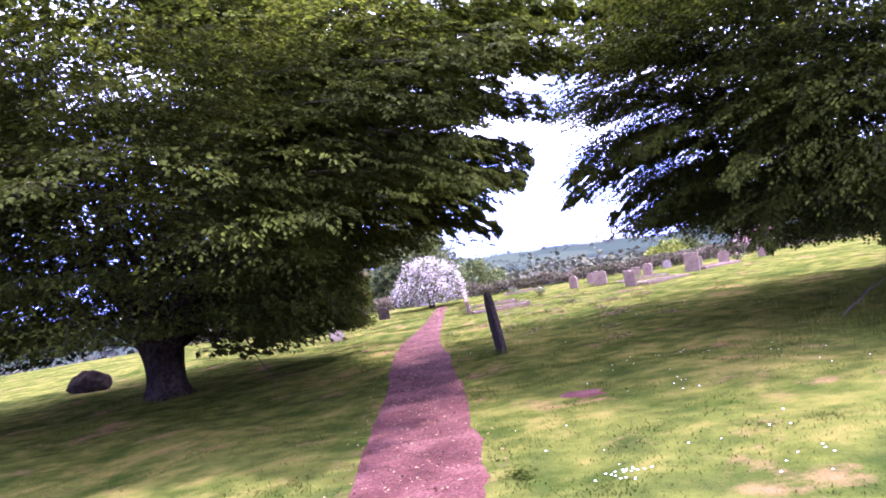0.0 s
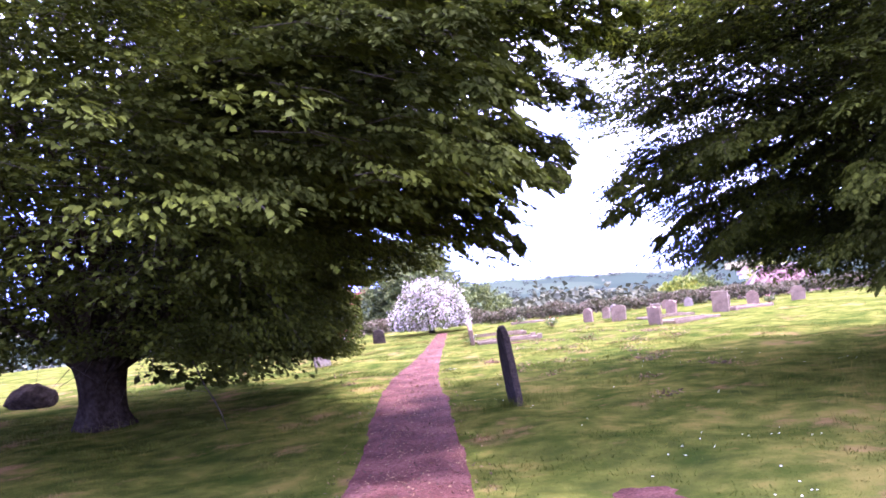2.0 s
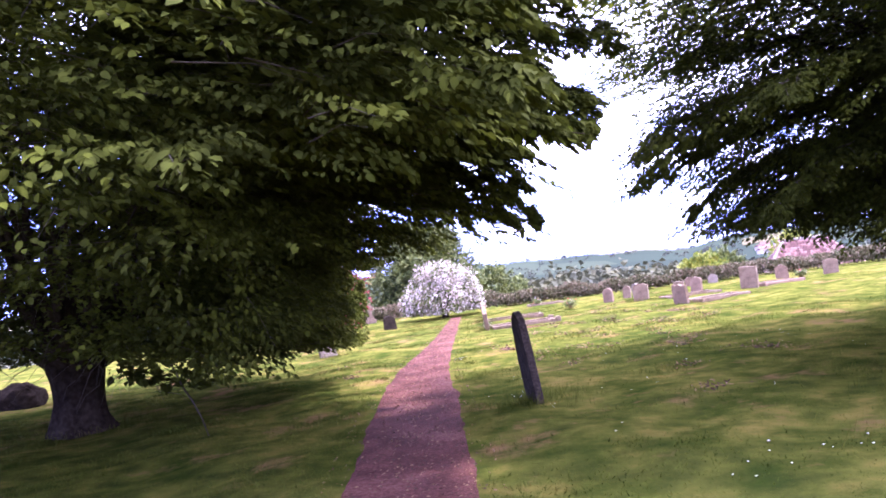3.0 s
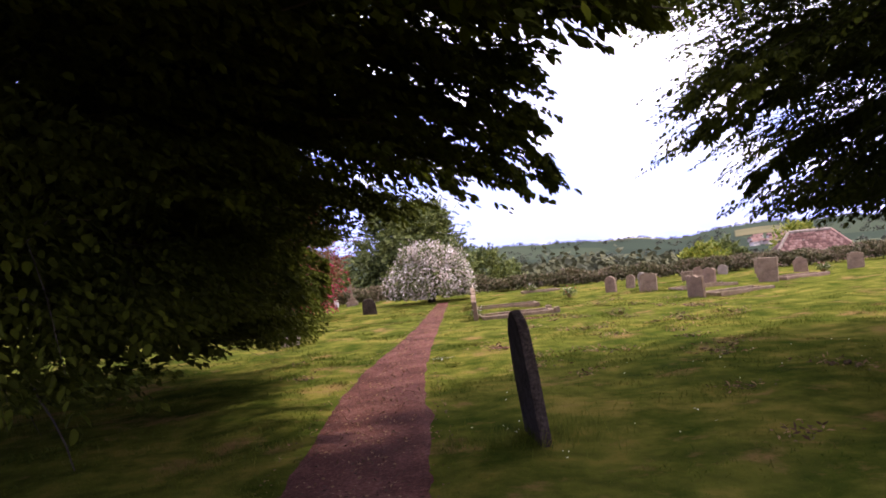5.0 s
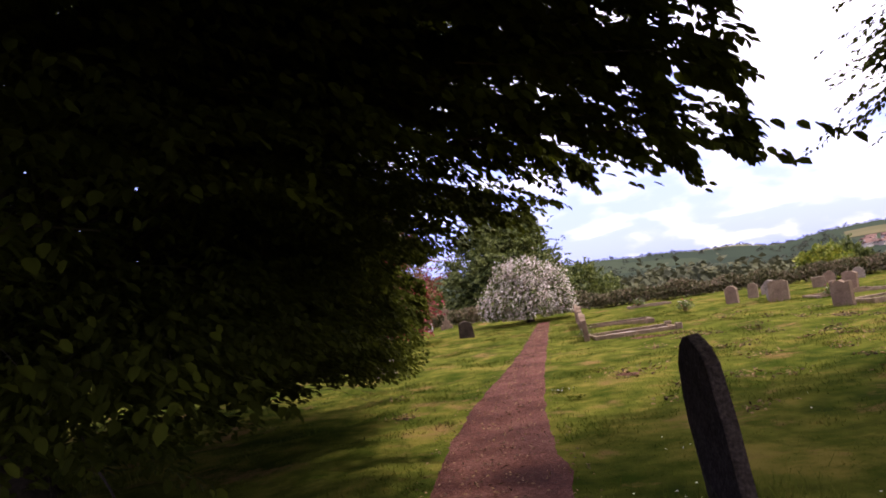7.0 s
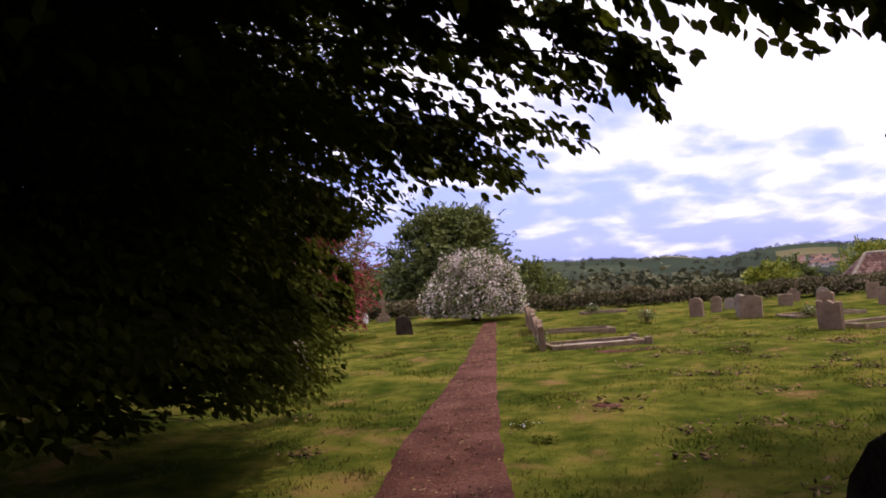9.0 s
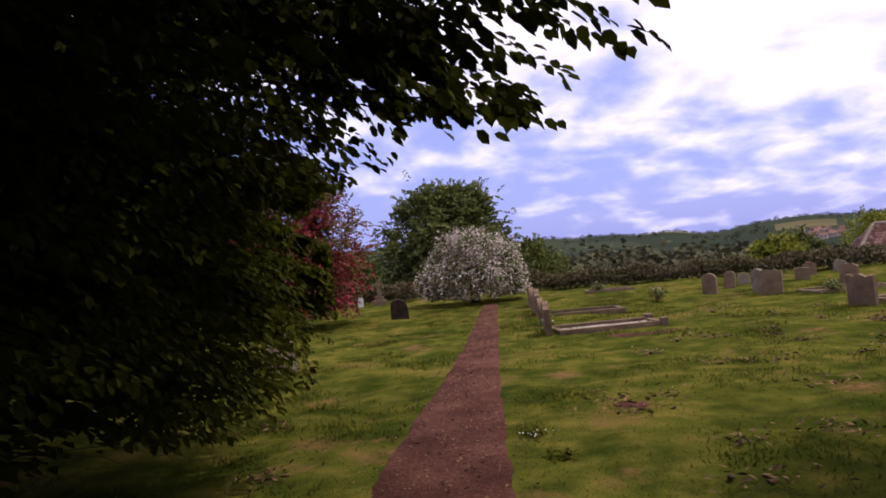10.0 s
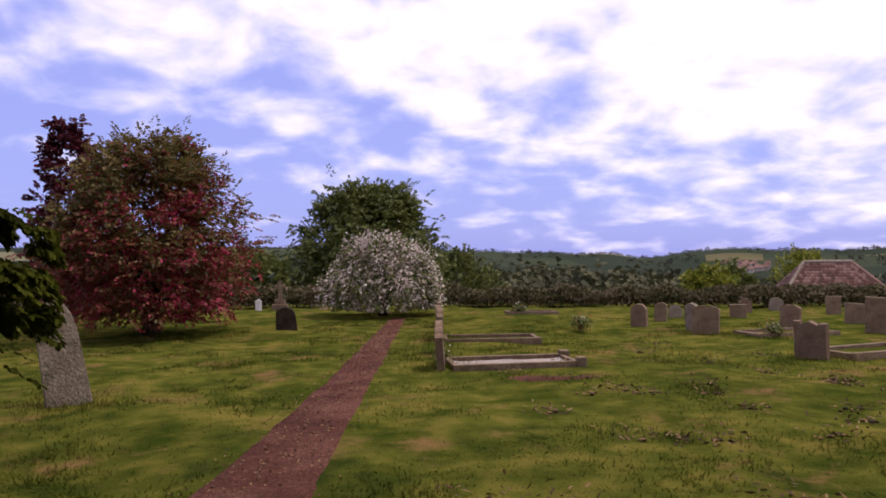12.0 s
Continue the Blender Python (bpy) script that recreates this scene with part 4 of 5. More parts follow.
def dome_tree(name, label, category, base, rx, ry, h, skirt, count, leaf, materials, trunk_r, trunk_h, flowers=0.0, weep=0.0, group="", lumps=0.25, seed=1, tips=9, inner=0.4, power=2.0, shoots=60):
    """A smaller tree: trunk, limbs and an uneven crown of clumped leaves, some of them flowers."""
    tree = empty(name, Matrix.Translation(base), label, category, group)
    inv = Matrix.Translation(base).inverted()
    b = np.array(base)
    n_clump = max(60, count // 22)
    th, v = rng.uniform(0, 2 * np.pi, n_clump), rng.random(n_clump)
    z01 = v ** 0.85
    prof = np.power(np.clip(1 - z01 ** power, 0.0, 1), 0.5) * np.clip(0.72 + z01 * 1.4, 0, 1)
    lump = np.array([1 + lumps * noise.noise((math.cos(t) * 1.7 + seed, math.sin(t) * 1.7, q * 3.1)) * 1.6 for t, q in zip(th, z01)])
    r = prof * lump * (inner + (1 - inner) * rng.random(n_clump) ** 0.5)
    c = b + np.stack([np.cos(th) * r * rx, np.sin(th) * r * ry, skirt + z01 * (h - skirt) * (0.9 + 0.1 * lump)], 1)
    per = max(6, count // n_clump)
    size = 0.11 * max(rx, 1.5) / 2.5 + 0.05
    p = (c[:, None, :] + rng.normal(0, size, (n_clump, per, 3)) * ([0.55, 0.55, 1.5] if weep else [1, 1, 0.8])).reshape(-1, 3)
    if shoots:
        # long shoots that break the outline
        a, e = rng.uniform(0, 2 * np.pi, shoots), np.arcsin(rng.random(shoots) ** (1.4 if weep else 0.7))
        o = np.stack([np.cos(a) * np.cos(e), np.sin(a) * np.cos(e), np.sin(e)], 1)
        k = np.linspace(0.78, 1.0, 16)[None, :, None] * (1 + 0.13 * rng.random((shoots, 1, 1)))
        q = o[:, None, :] * k * [rx, ry, (h - skirt) * 0.62] + b + [0, 0, skirt + (h - skirt) * 0.42]
        q[..., 2] += (k[..., 0] - 0.78) * (-1.2 if weep else 0.5) * rx * 0.5
        q = q + rng.normal(0, 0.028 * rx, q.shape)
        p = np.concatenate([p, q.reshape(-1, 3)])
    if weep:
        p[:, 2] -= rng.random(len(p)) * weep
    p[:, 2] = np.maximum(p[:, 2], b[2] + skirt * 0.6 + 0.05 * rng.random(len(p)))
    d = unit(p - b - [0, 0, h * 0.4]) + rng.normal(0, 0.6, p.shape)
    d[:, 2] -= weep * 2
    u = np.array([0, 0, 1.0]) + rng.normal(0, 0.6, p.shape)
    s = leaf * (0.6 + 0.8 * rng.random(len(p)))
    clump_of = np.concatenate([np.repeat(rng.random(n_clump), per), rng.random(len(p) - n_clump * per)])
    pick = clump_of * 0.85 + 0.15 * rng.random(len(p)) < flowers
    for nm, m, sel in (("crown", materials[0], ~pick), ("blossom", materials[1], pick)):
        if sel.any():
            o = leaf_mesh(nm, p[sel], d[sel], u[sel], s[sel], s[sel] * 0.7, m)
            part(nm, o, None, tree)
            tagged(o, kind="stuff")
    pts = [tuple(c[i]) for i in rng.choice(n_clump, min(tips, n_clump), replace=False)]
    tree_wood(tree, base, trunk_h, trunk_r, pts, [trunk_r * 0.4] * len(pts), 0.2)
    for o in tree.children:
        o.matrix_parent_inverse = inv
    return tree


def clump_tree(name, label, base, reach, top, skirt, levels, widths, clumps, leaf, materials, trunk_r, trunk_h, flowers=0.0, olive=0.0, shoots=40, ragged=0.16, per=16, seed=1.0):
    """A round-headed tree: limbs that carry many leafy clumps over an uneven crown, with loose shoots past its outline.
    levels, widths: the crown's half width by height, as shares of its height and reach."""
    tree = empty(name, Matrix.Translation(base), label, "tree")
    b = np.array(base)

    def shell(th, f):
        lump = np.array([noise.noise((math.cos(t) * 1.6 + seed, math.sin(t) * 1.6, q * 3.2)) + 0.6 * noise.noise((math.cos(t) * 4 + seed, math.sin(t) * 4, q * 7)) for t, q in zip(th, f)])
        return reach * np.interp(f, levels, widths) * (1 + ragged * 1.6 * lump)

    f = rng.random(clumps) ** 0.85
    th = rng.uniform(-np.pi, np.pi, clumps)
    depth = 1 - 0.75 * rng.random(clumps) ** 2.2
    r = shell(th, f) * depth
    out = np.stack([np.cos(th), np.sin(th), 1.3 * (f - 0.35)], 1)
    at = b + np.stack([np.cos(th) * r, np.sin(th) * r, skirt + (top - skirt) * f * (0.86 + 0.14 * depth)], 1)
    n = 11
    size = reach * 0.16 * (0.6 + 0.8 * rng.random(clumps))
    c = np.repeat(at, n, 0) + rng.normal(0, 1, (clumps * n, 3)) * np.repeat(size, n)[:, None] * [0.55, 0.55, 0.45]
    way = unit(np.repeat(unit(out), n, 0) * 0.8 + rng.normal(0, 0.65, (clumps * n, 3)))
    length = np.repeat(size, n) * (0.7 + 0.7 * rng.random(clumps * n))
    # shoots past the outline, most of them near the top
    fs, ts = 0.30 + 0.72 * rng.random(shoots) ** 0.7, rng.uniform(-np.pi, np.pi, shoots)
    rs = shell(ts, fs) * 0.93
    ps = b + np.stack([np.cos(ts) * rs, np.sin(ts) * rs, skirt + (top - skirt) * fs], 1)
    ws = np.stack([np.cos(ts) * 0.8, np.sin(ts) * 0.8, 0.35 + 0.9 * fs], 1) + rng.normal(0, 0.2, (shoots, 3))
    c, way, length = np.concatenate([c, ps]), np.concatenate([way, ws]), np.concatenate([length, reach * (0.14 + 0.12 * rng.random(shoots))])
    p, d, u, s = sprays(c, way, length, per, droop=0.1, leaf=leaf, hang=0.2)
    u = u + rng.normal(0, 0.5, u.shape)
    ok = p[:, 2] > b[2] + skirt * 0.6
    p, d, u, s = p[ok], d[ok], u[ok], s[ok]
    q = np.array([noise.noise((x * 1.1 + seed, y * 1.1, z * 1.1)) for x, y, z in p[::8]])
    q = np.repeat(q, 8)[:len(p)]
    up = (p[:, 2] - b[2]) / top
    pick = rng.random(len(p)) < flowers * np.clip(0.7 + 0.7 * (p[:, 0] - b[0]) / reach, 0.1, 2) * np.clip(0.8 + 3.2 * q, 0, 2.4) * np.clip(1.35 - 1.2 * up, 0, 1)
    green = ~pick & (rng.random(len(p)) < olive * np.clip(2.2 * up - 0.6 - 1.5 * q, 0.05, 1.3))
    for nm, m, sel in (("crown", materials[0], ~pick & ~green), ("blossom", materials[1], pick), ("young_leaves", materials[2], green)):
        if sel.any():
            o = leaf_mesh(nm, p[sel], d[sel], u[sel], s[sel], s[sel] * 0.66, m)
            part(nm, o, None, tree)
            tagged(o, kind="stuff")
    pts = [tuple(v) for v in at[rng.choice(clumps, 22, replace=False)]]
    tree_wood(tree, base, trunk_h, trunk_r, pts, [trunk_r * 0.34] * len(pts), 0.1)
    for o in tree.children:
        o.matrix_parent_inverse = Matrix.Translation(base).inverted()
    return tree


def build_far_trees():
    clump_tree("hawthorn_tree", "red-flowering hawthorn with coppery leaves on the lawn", (-5.95, 31.2, 0), 2.1, 4.5, 0.5, [0, 0.12, 0.35, 0.6, 0.85, 1], [0.86, 1.0, 0.98, 0.86, 0.6, 0.3], 420, 0.085, (LEAF_RED, BLOSSOM_PINK, LEAF_BRONZE), 0.16, 0.9, flowers=0.27, olive=0.85, shoots=90, ragged=0.13, seed=3.0)
    clump_tree("purple_plum_tree", "dark purple-leaved tree behind the red hawthorn", (-9.4, 34.2, 0), 1.05, 5.7, 0.7, [0, 0.2, 0.5, 0.8, 1], [0.7, 1.0, 0.9, 0.6, 0.3], 150, 0.10, (LEAF_DARK_RED, BLOSSOM_PINK, LEAF_BRONZE), 0.12, 1.0, flowers=0.06, shoots=60, seed=9.0)
    dome_tree("blossom_tree", "low domed weeping tree covered in white blossom", "tree", (-0.75, 36.6, 0), 1.85, 1.75, 2.42, 0.42, 24000, 0.085, (LEAF_FAR, BLOSSOM), 0.12, 0.7, flowers=0.46, weep=0.35, seed=8, lumps=0.24, shoots=150, inner=0.72, power=2.6)
    clump_tree("green_tree", "rounded dark green tree behind the white blossom tree", (-2.2, 50.0, -1.0), 3.25, 6.35, 0.3, [0, 0.15, 0.4, 0.65, 0.85, 0.95, 1], [0.9, 0.97, 1.0, 0.9, 0.66, 0.42, 0.22], 460, 0.17, (LEAF_FAR, LEAF_FAR, LEAF_FAR), 0.25, 1.6, shoots=70, ragged=0.11, seed=5.0)
    for x, y, r, h, s in ((2.6, 56, 1.9, 4.2, 21), (4.6, 62, 2.0, 3.8, 22), (-7.5, 47, 2.3, 2.6, 23), (-12.0, 44, 2.6, 3.0, 24)):
        dome_tree("green_bush", "dark green bush on the bank beyond the hedge", "bush", (x, y, float(height(np.array(x), np.array(y)))), r, r, h, 0.2, 3500, 0.22, (LEAF_FAR, LEAF_FAR), 0.12, 0.6, group="bushes beyond the hedge", seed=s)
    for x, y, r, h, s, m in ((20.5, 62, 2.2, 4.0, 31, BUSH_GOLD), (23.5, 66, 2.2, 4.6, 32, LEAF_FAR), (36.0, 78, 3.0, 7.0, 33, BUSH_GOLD)):
        dome_tree("rounded_bush", "rounded yellow-green bush beyond the hedge" if m is BUSH_GOLD else "dark green bush beyond the hedge", "bush", (x, y, float(height(np.array(x), np.array(y)))), r, r, h, 0.2, 4200, 0.26, (m, m), 0.14, 0.8, group="bushes beyond the hedge", seed=s)


def build_hedge():
    """A low clipped hedge along the churchyard's far side, in lengths."""
    spans = [((-16.0, 41.0), (-3.2, 41.5), 1.0, 0.95), ((1.0, 40.8), (6.5, 39.8), 0.9, 0.8), ((6.5, 39.8), (12.0, 38.6), 0.85, 0.8), ((12.0, 38.6), (18.0, 37.2), 0.9, 0.9), ((18.0, 37.2), (26.0, 35.2), 1.0, 0.9)]
    for (x0, y0), (x1, y1), h, w in spans:
        length = math.hypot(x1 - x0, y1 - y0)
        n = int(1500 * length)
        s = rng.random(n)
        side = rng.normal(0, 0.33, n).clip(-0.5, 0.5) * w
        top = 0.9 * h * (0.84 + 0.34 * np.array([noise.noise((q * length * 0.9, x0, 4)) for q in s])) * np.sqrt(np.clip(1 - (np.abs(side) / (0.62 * w)) ** 2.5, 0.05, 1))
        z = top * rng.random(n) ** 0.45
        x = x0 + (x1 - x0) * s + side * (y0 - y1) / length
        y = y0 + (y1 - y0) * s + side * (x1 - x0) / length
        p = np.stack([x, y, z], 1)
        d = rng.normal(0, 1, (n, 3)) + [0, -0.4, 0.3]
        hedge = leaf_mesh("hedge", p, d, rng.normal(0, 1, (n, 3)) + [0, 0, 0.6], 0.10 + 0.07 * rng.random(n), 0.085, HEDGE)
        tagged(hedge, "low clipped hedge with dark green and brown leaves", "hedge", "churchyard hedge", "stuff")


def build_woods():
    """Belts of wood on the valley sides and hills."""
    at = []
    for x0, x1, y0, y1, n in ((-250, -10, 140, 420, 120), (0, 260, 150, 360, 900), (150, 420, 260, 520, 150), (-700, 900, 520, 900, 700), (-900, 1300, 900, 1500, 700)):
        x, y = rng.uniform(x0, x1, n), rng.uniform(y0, y1, n)
        g = np.array([noise.noise((a * 0.008, b * 0.008, 2)) for a, b in zip(x, y)])
        ok = g > -0.12
        at.append(np.stack([x[ok], y[ok]], 1))
    # a line of trees along the skyline
    a = np.radians(rng.uniform(-26, 45, 800))
    r = rng.uniform(1230, 1420, 800)
    at.append(np.stack([np.sin(a) * r, np.cos(a) * r], 1))
    c = np.concatenate(at)
    far, turn = np.hypot(c[:, 0], c[:, 1]), np.degrees(np.arctan2(c[:, 0], c[:, 1]))
    # open ground about the village and the field above it
    clear = (turn > 22.4) & (turn < 27.4) & ((far > 380) & (far < 830)) | (turn > 21.6) & (turn < 26.8) & (far > 800) & (far < 1000)
    c, far = c[~clear], far[~clear]
    ground = height(c[:, 0], c[:, 1])
    size = 4.0 + 2.5 * rng.random(len(c))
    size = np.where(far > 1200, size * 0.42, np.where(far > 500, size * 0.75, size))
    per = 28
    q = unit(rng.normal(0, 1, (len(c) * per, 3)))
    q[:, 2] = np.abs(q[:, 2]) * 1.1 - 0.25
    q *= (0.75 + 0.3 * rng.random((len(q), 1)))
    k = np.repeat(np.arange(len(c)), per)
    p = q * size[k][:, None] * [1.0, 1.0, 0.95]
    p[:, 0] += c[k, 0]
    p[:, 1] += c[k, 1]
    p[:, 2] += ground[k] + size[k] * 0.4
    d = q + rng.normal(0, 0.5, q.shape)
    woods = leaf_mesh("woodland", p, np.cross(d, rng.normal(0, 1, q.shape)), d, size[k] * 0.42, size[k] * 0.36, WOODS)
    tagged(woods, "dense distant woodland on valley sides and hills", "woodland", kind="stuff")


def build_field():
    """A pale stubble field on the hillside above the village."""
    turns, rows = np.linspace(22.2, 26.2, 15), np.linspace(850, 985, 9)
    ta, ra = np.meshgrid(np.radians(turns), rows)
    x, y = np.sin(ta) * ra, np.cos(ta) * ra
    verts = np.stack([x, y, height(x, y) + 0.8], -1).reshape(-1, 3)
    w = len(turns)
    i = (np.arange(len(rows) - 1)[:, None] * w + np.arange(w - 1)[None, :]).ravel()
    tris = np.concatenate([np.stack([i, i + 1, i + w + 1], 1), np.stack([i, i + w + 1, i + w], 1)])
    tagged(arrays_object("field", verts, tris, FIELD), "pale dry field on the far hillside", "field", kind="structure")


def build_belt():
    """Round-headed trees in the valley just below the hedge, each a lumpy crown of leaf clumps."""
    n = 150
    a = rng.uniform(1.0, 23.0, n)
    r = rng.uniform(85, 165, n)
    x, y = np.sin(np.radians(a)) * r, np.cos(np.radians(a)) * r
    size = (0.078 * r + 1.4) * np.interp(a, [0, 6, 13, 18, 23], [0.85, 1.0, 1.0, 0.85, 0.62]) * rng.uniform(0.8, 1.1, n)
    per, lumps = 480, 11
    k = np.repeat(np.arange(n), per)
    lump = unit(rng.normal(0, 1, (n, lumps, 3))) * [1, 1, 0.8]
    lump[..., 2] = np.abs(lump[..., 2])
    q = unit(rng.normal(0, 1, (n * per, 3)))
    p = lump[k, rng.integers(0, lumps, n * per)] * 0.62 + q * (0.30 + 0.14 * rng.random((n * per, 1)))
    p[:, 2] = p[:, 2] * 0.85 + 0.10
    p *= size[k][:, None] * [0.85, 0.85, 1.0]
    p += np.stack([x, y, height(x, y)], 1)[k]
    d = q + rng.normal(0, 0.4, q.shape)
    belt = leaf_mesh("valley_trees", p, np.cross(d, rng.normal(0, 1, q.shape)), d, size[k] * 0.115, size[k] * 0.095, BELT)
    tagged(belt, "belt of round-headed green trees in the valley", "woodland", kind="stuff")


# ---- graves ----
def profile(kind, w, h):
    """The outline of a headstone, from bottom left round to bottom right."""
    if kind == "round":
        return [(-w / 2, 0), (-w / 2, h - w * 0.42)] + [(-w / 2 * math.cos(a), h - w * 0.42 + w * 0.42 * math.sin(a)) for a in np.linspace(0.15, math.pi - 0.15, 11)] + [(w / 2, h - w * 0.42), (w / 2, 0)]
    if kind == "shoulder":
        return [(-w / 2, 0), (-w / 2, h * 0.78), (-w * 0.40, h * 0.80), (-w * 0.34, h * 0.84)] + [(-w * 0.30 * math.cos(a), h * 0.84 + h * 0.16 * math.sin(a)) for a in np.linspace(0.1, math.pi - 0.1, 7)] + [(w * 0.34, h * 0.84), (w * 0.40, h * 0.80), (w / 2, h * 0.78), (w / 2, 0)]
    if kind == "gable":
        return [(-w / 2, 0), (-w / 2, h * 0.97), (-w * 0.30, h * 0.97), (-w * 0.29, h * 0.86), (0, h), (w * 0.29, h * 0.86), (w * 0.30, h * 0.95), (w / 2, h * 0.95), (w / 2, 0)]
    if kind == "worn":
        return [(-w / 2, 0), (-w * 0.5, h * 0.55), (-w * 0.48, h * 0.86), (-w * 0.36, h * 0.94), (-w * 0.14, h), (w * 0.02, h * 0.985), (w * 0.16, h * 0.93), (w * 0.30, h * 0.82), (w * 0.40, h * 0.72), (w * 0.47, h * 0.60), (w * 0.5, h * 0.45), (w / 2, 0)]
    if kind == "taper":
        return [(-w / 2, 0), (-w * 0.47, h * 0.35), (-w * 0.44, h * 0.72), (-w * 0.40, h * 0.88), (-w * 0.28, h * 0.955), (-w * 0.10, h), (w * 0.08, h * 0.99), (w * 0.22, h * 0.94), (w * 0.34, h * 0.85), (w * 0.42, h * 0.70), (w * 0.46, h * 0.4), (w / 2, 0)]
    if kind == "wave":
        return [(-w / 2, 0), (-w / 2, h * 0.90), (-w * 0.36, h * 0.93), (-w * 0.18, h), (0, h * 0.97), (w * 0.2, h), (w * 0.38, h * 0.92), (w / 2, h * 0.89), (w / 2, 0)]
    return [(-w / 2, 0), (-w / 2, h), (w / 2, h * 0.985), (w / 2, 0)]


def slab(outline, thick, rough=0.008, sunk=0.15, chamfer=0.012):
    """A stone slab with worn edges, standing on z = 0, its face along x."""
    bm = bmesh.new()
    pts = [(x, z - (sunk if z == 0 else 0)) for x, z in outline]
    front = [bm.verts.new((x, -thick / 2, z)) for x, z in pts]
    back = [bm.verts.new((x, thick / 2, z)) for x, z in pts]
    bm.faces.new(front)
    bm.faces.new(back[::-1])
    n = len(pts)
    for i in range(n):
        j = (i + 1) % n
        bm.faces.new((front[j], front[i], back[i], back[j]))
    bmesh.ops.bevel(bm, geom=[e for e in bm.edges if e.calc_length() > 0.01 and abs(e.verts[0].co.y - e.verts[1].co.y) < 1e-6], offset=chamfer, segments=2, affect="EDGES", profile=0.5)
    bmesh.ops.triangulate(bm, faces=[f for f in bm.faces if len(f.verts) > 4])
    for v in bm.verts:
        v.co += Vector((noise.noise(v.co * 9), noise.noise(v.co * 9 + Vector((5, 0, 0))), noise.noise(v.co * 9 + Vector((0, 5, 0))))) * rough
    bmesh.ops.recalc_face_normals(bm, faces=bm.faces)
    return bm


def headstone(label, x, y, w, h, kind, material, yaw=0.0, lean=0.0, tip=0.0, thick=0.10, plinth=False, group="churchyard headstones"):
    """yaw: degrees by which its face turns from looking down the path; lean: degrees to its right; tip: degrees backwards."""
    stone = empty("headstone", pose(x, y, 0.0, 0, 0, yaw), label, "headstone", group)
    ob = part("slab", slab(profile(kind, w, h), thick), material, stone)
    ob.matrix_basis = pose(0, 0, 0.0, tip, lean, 0)
    if plinth:
        bm = box(bmesh.new(), 0, 0, 0.03, w + 0.16, thick + 0.16, 0.22, 0.004, 0.012)
        part("plinth", bm, material, stone)
    return stone


def kerb_set(label, x, y, length, width, yaw, material, fill=GRAVEL, post=0.0):
    """A grave kerb: two side rails, two end rails, corner blocks and the filling."""
    g = empty("grave_kerb", pose(x, y, 0.0, 0, 0, yaw), label, "grave kerb", "grave kerbs")
    for s in (-1, 1):
        part("side_rail", box(bmesh.new(), length / 2, s * width / 2, 0.01, length, 0.08, 0.16, 0.006, 0.012), material, g)
    for e in (0.05, length - 0.05):
        part("end_rail", box(bmesh.new(), e, 0, 0.005, 0.08, width - 0.09, 0.15, 0.006, 0.012), material, g)
    for s in (-1, 1):
        for e in (0.0, length):
            if post and e:
                part("corner_block", box(bmesh.new(), e, s * width / 2, 0.03, 0.15, 0.15, 0.18 + post, 0.008, 0.02), material, g)
    bm = bmesh.new()
    bmesh.ops.create_grid(bm, x_segments=24, y_segments=10, size=0.5, matrix=Matrix.Translation((length / 2, 0, 0.03)) @ Matrix.Diagonal((length - 0.16, width - 0.13, 1, 1)))
    for v in bm.verts:
        v.co.z += 0.02 * noise.noise(v.co * 4)
    part("infill", bm, fill, g)
    return g


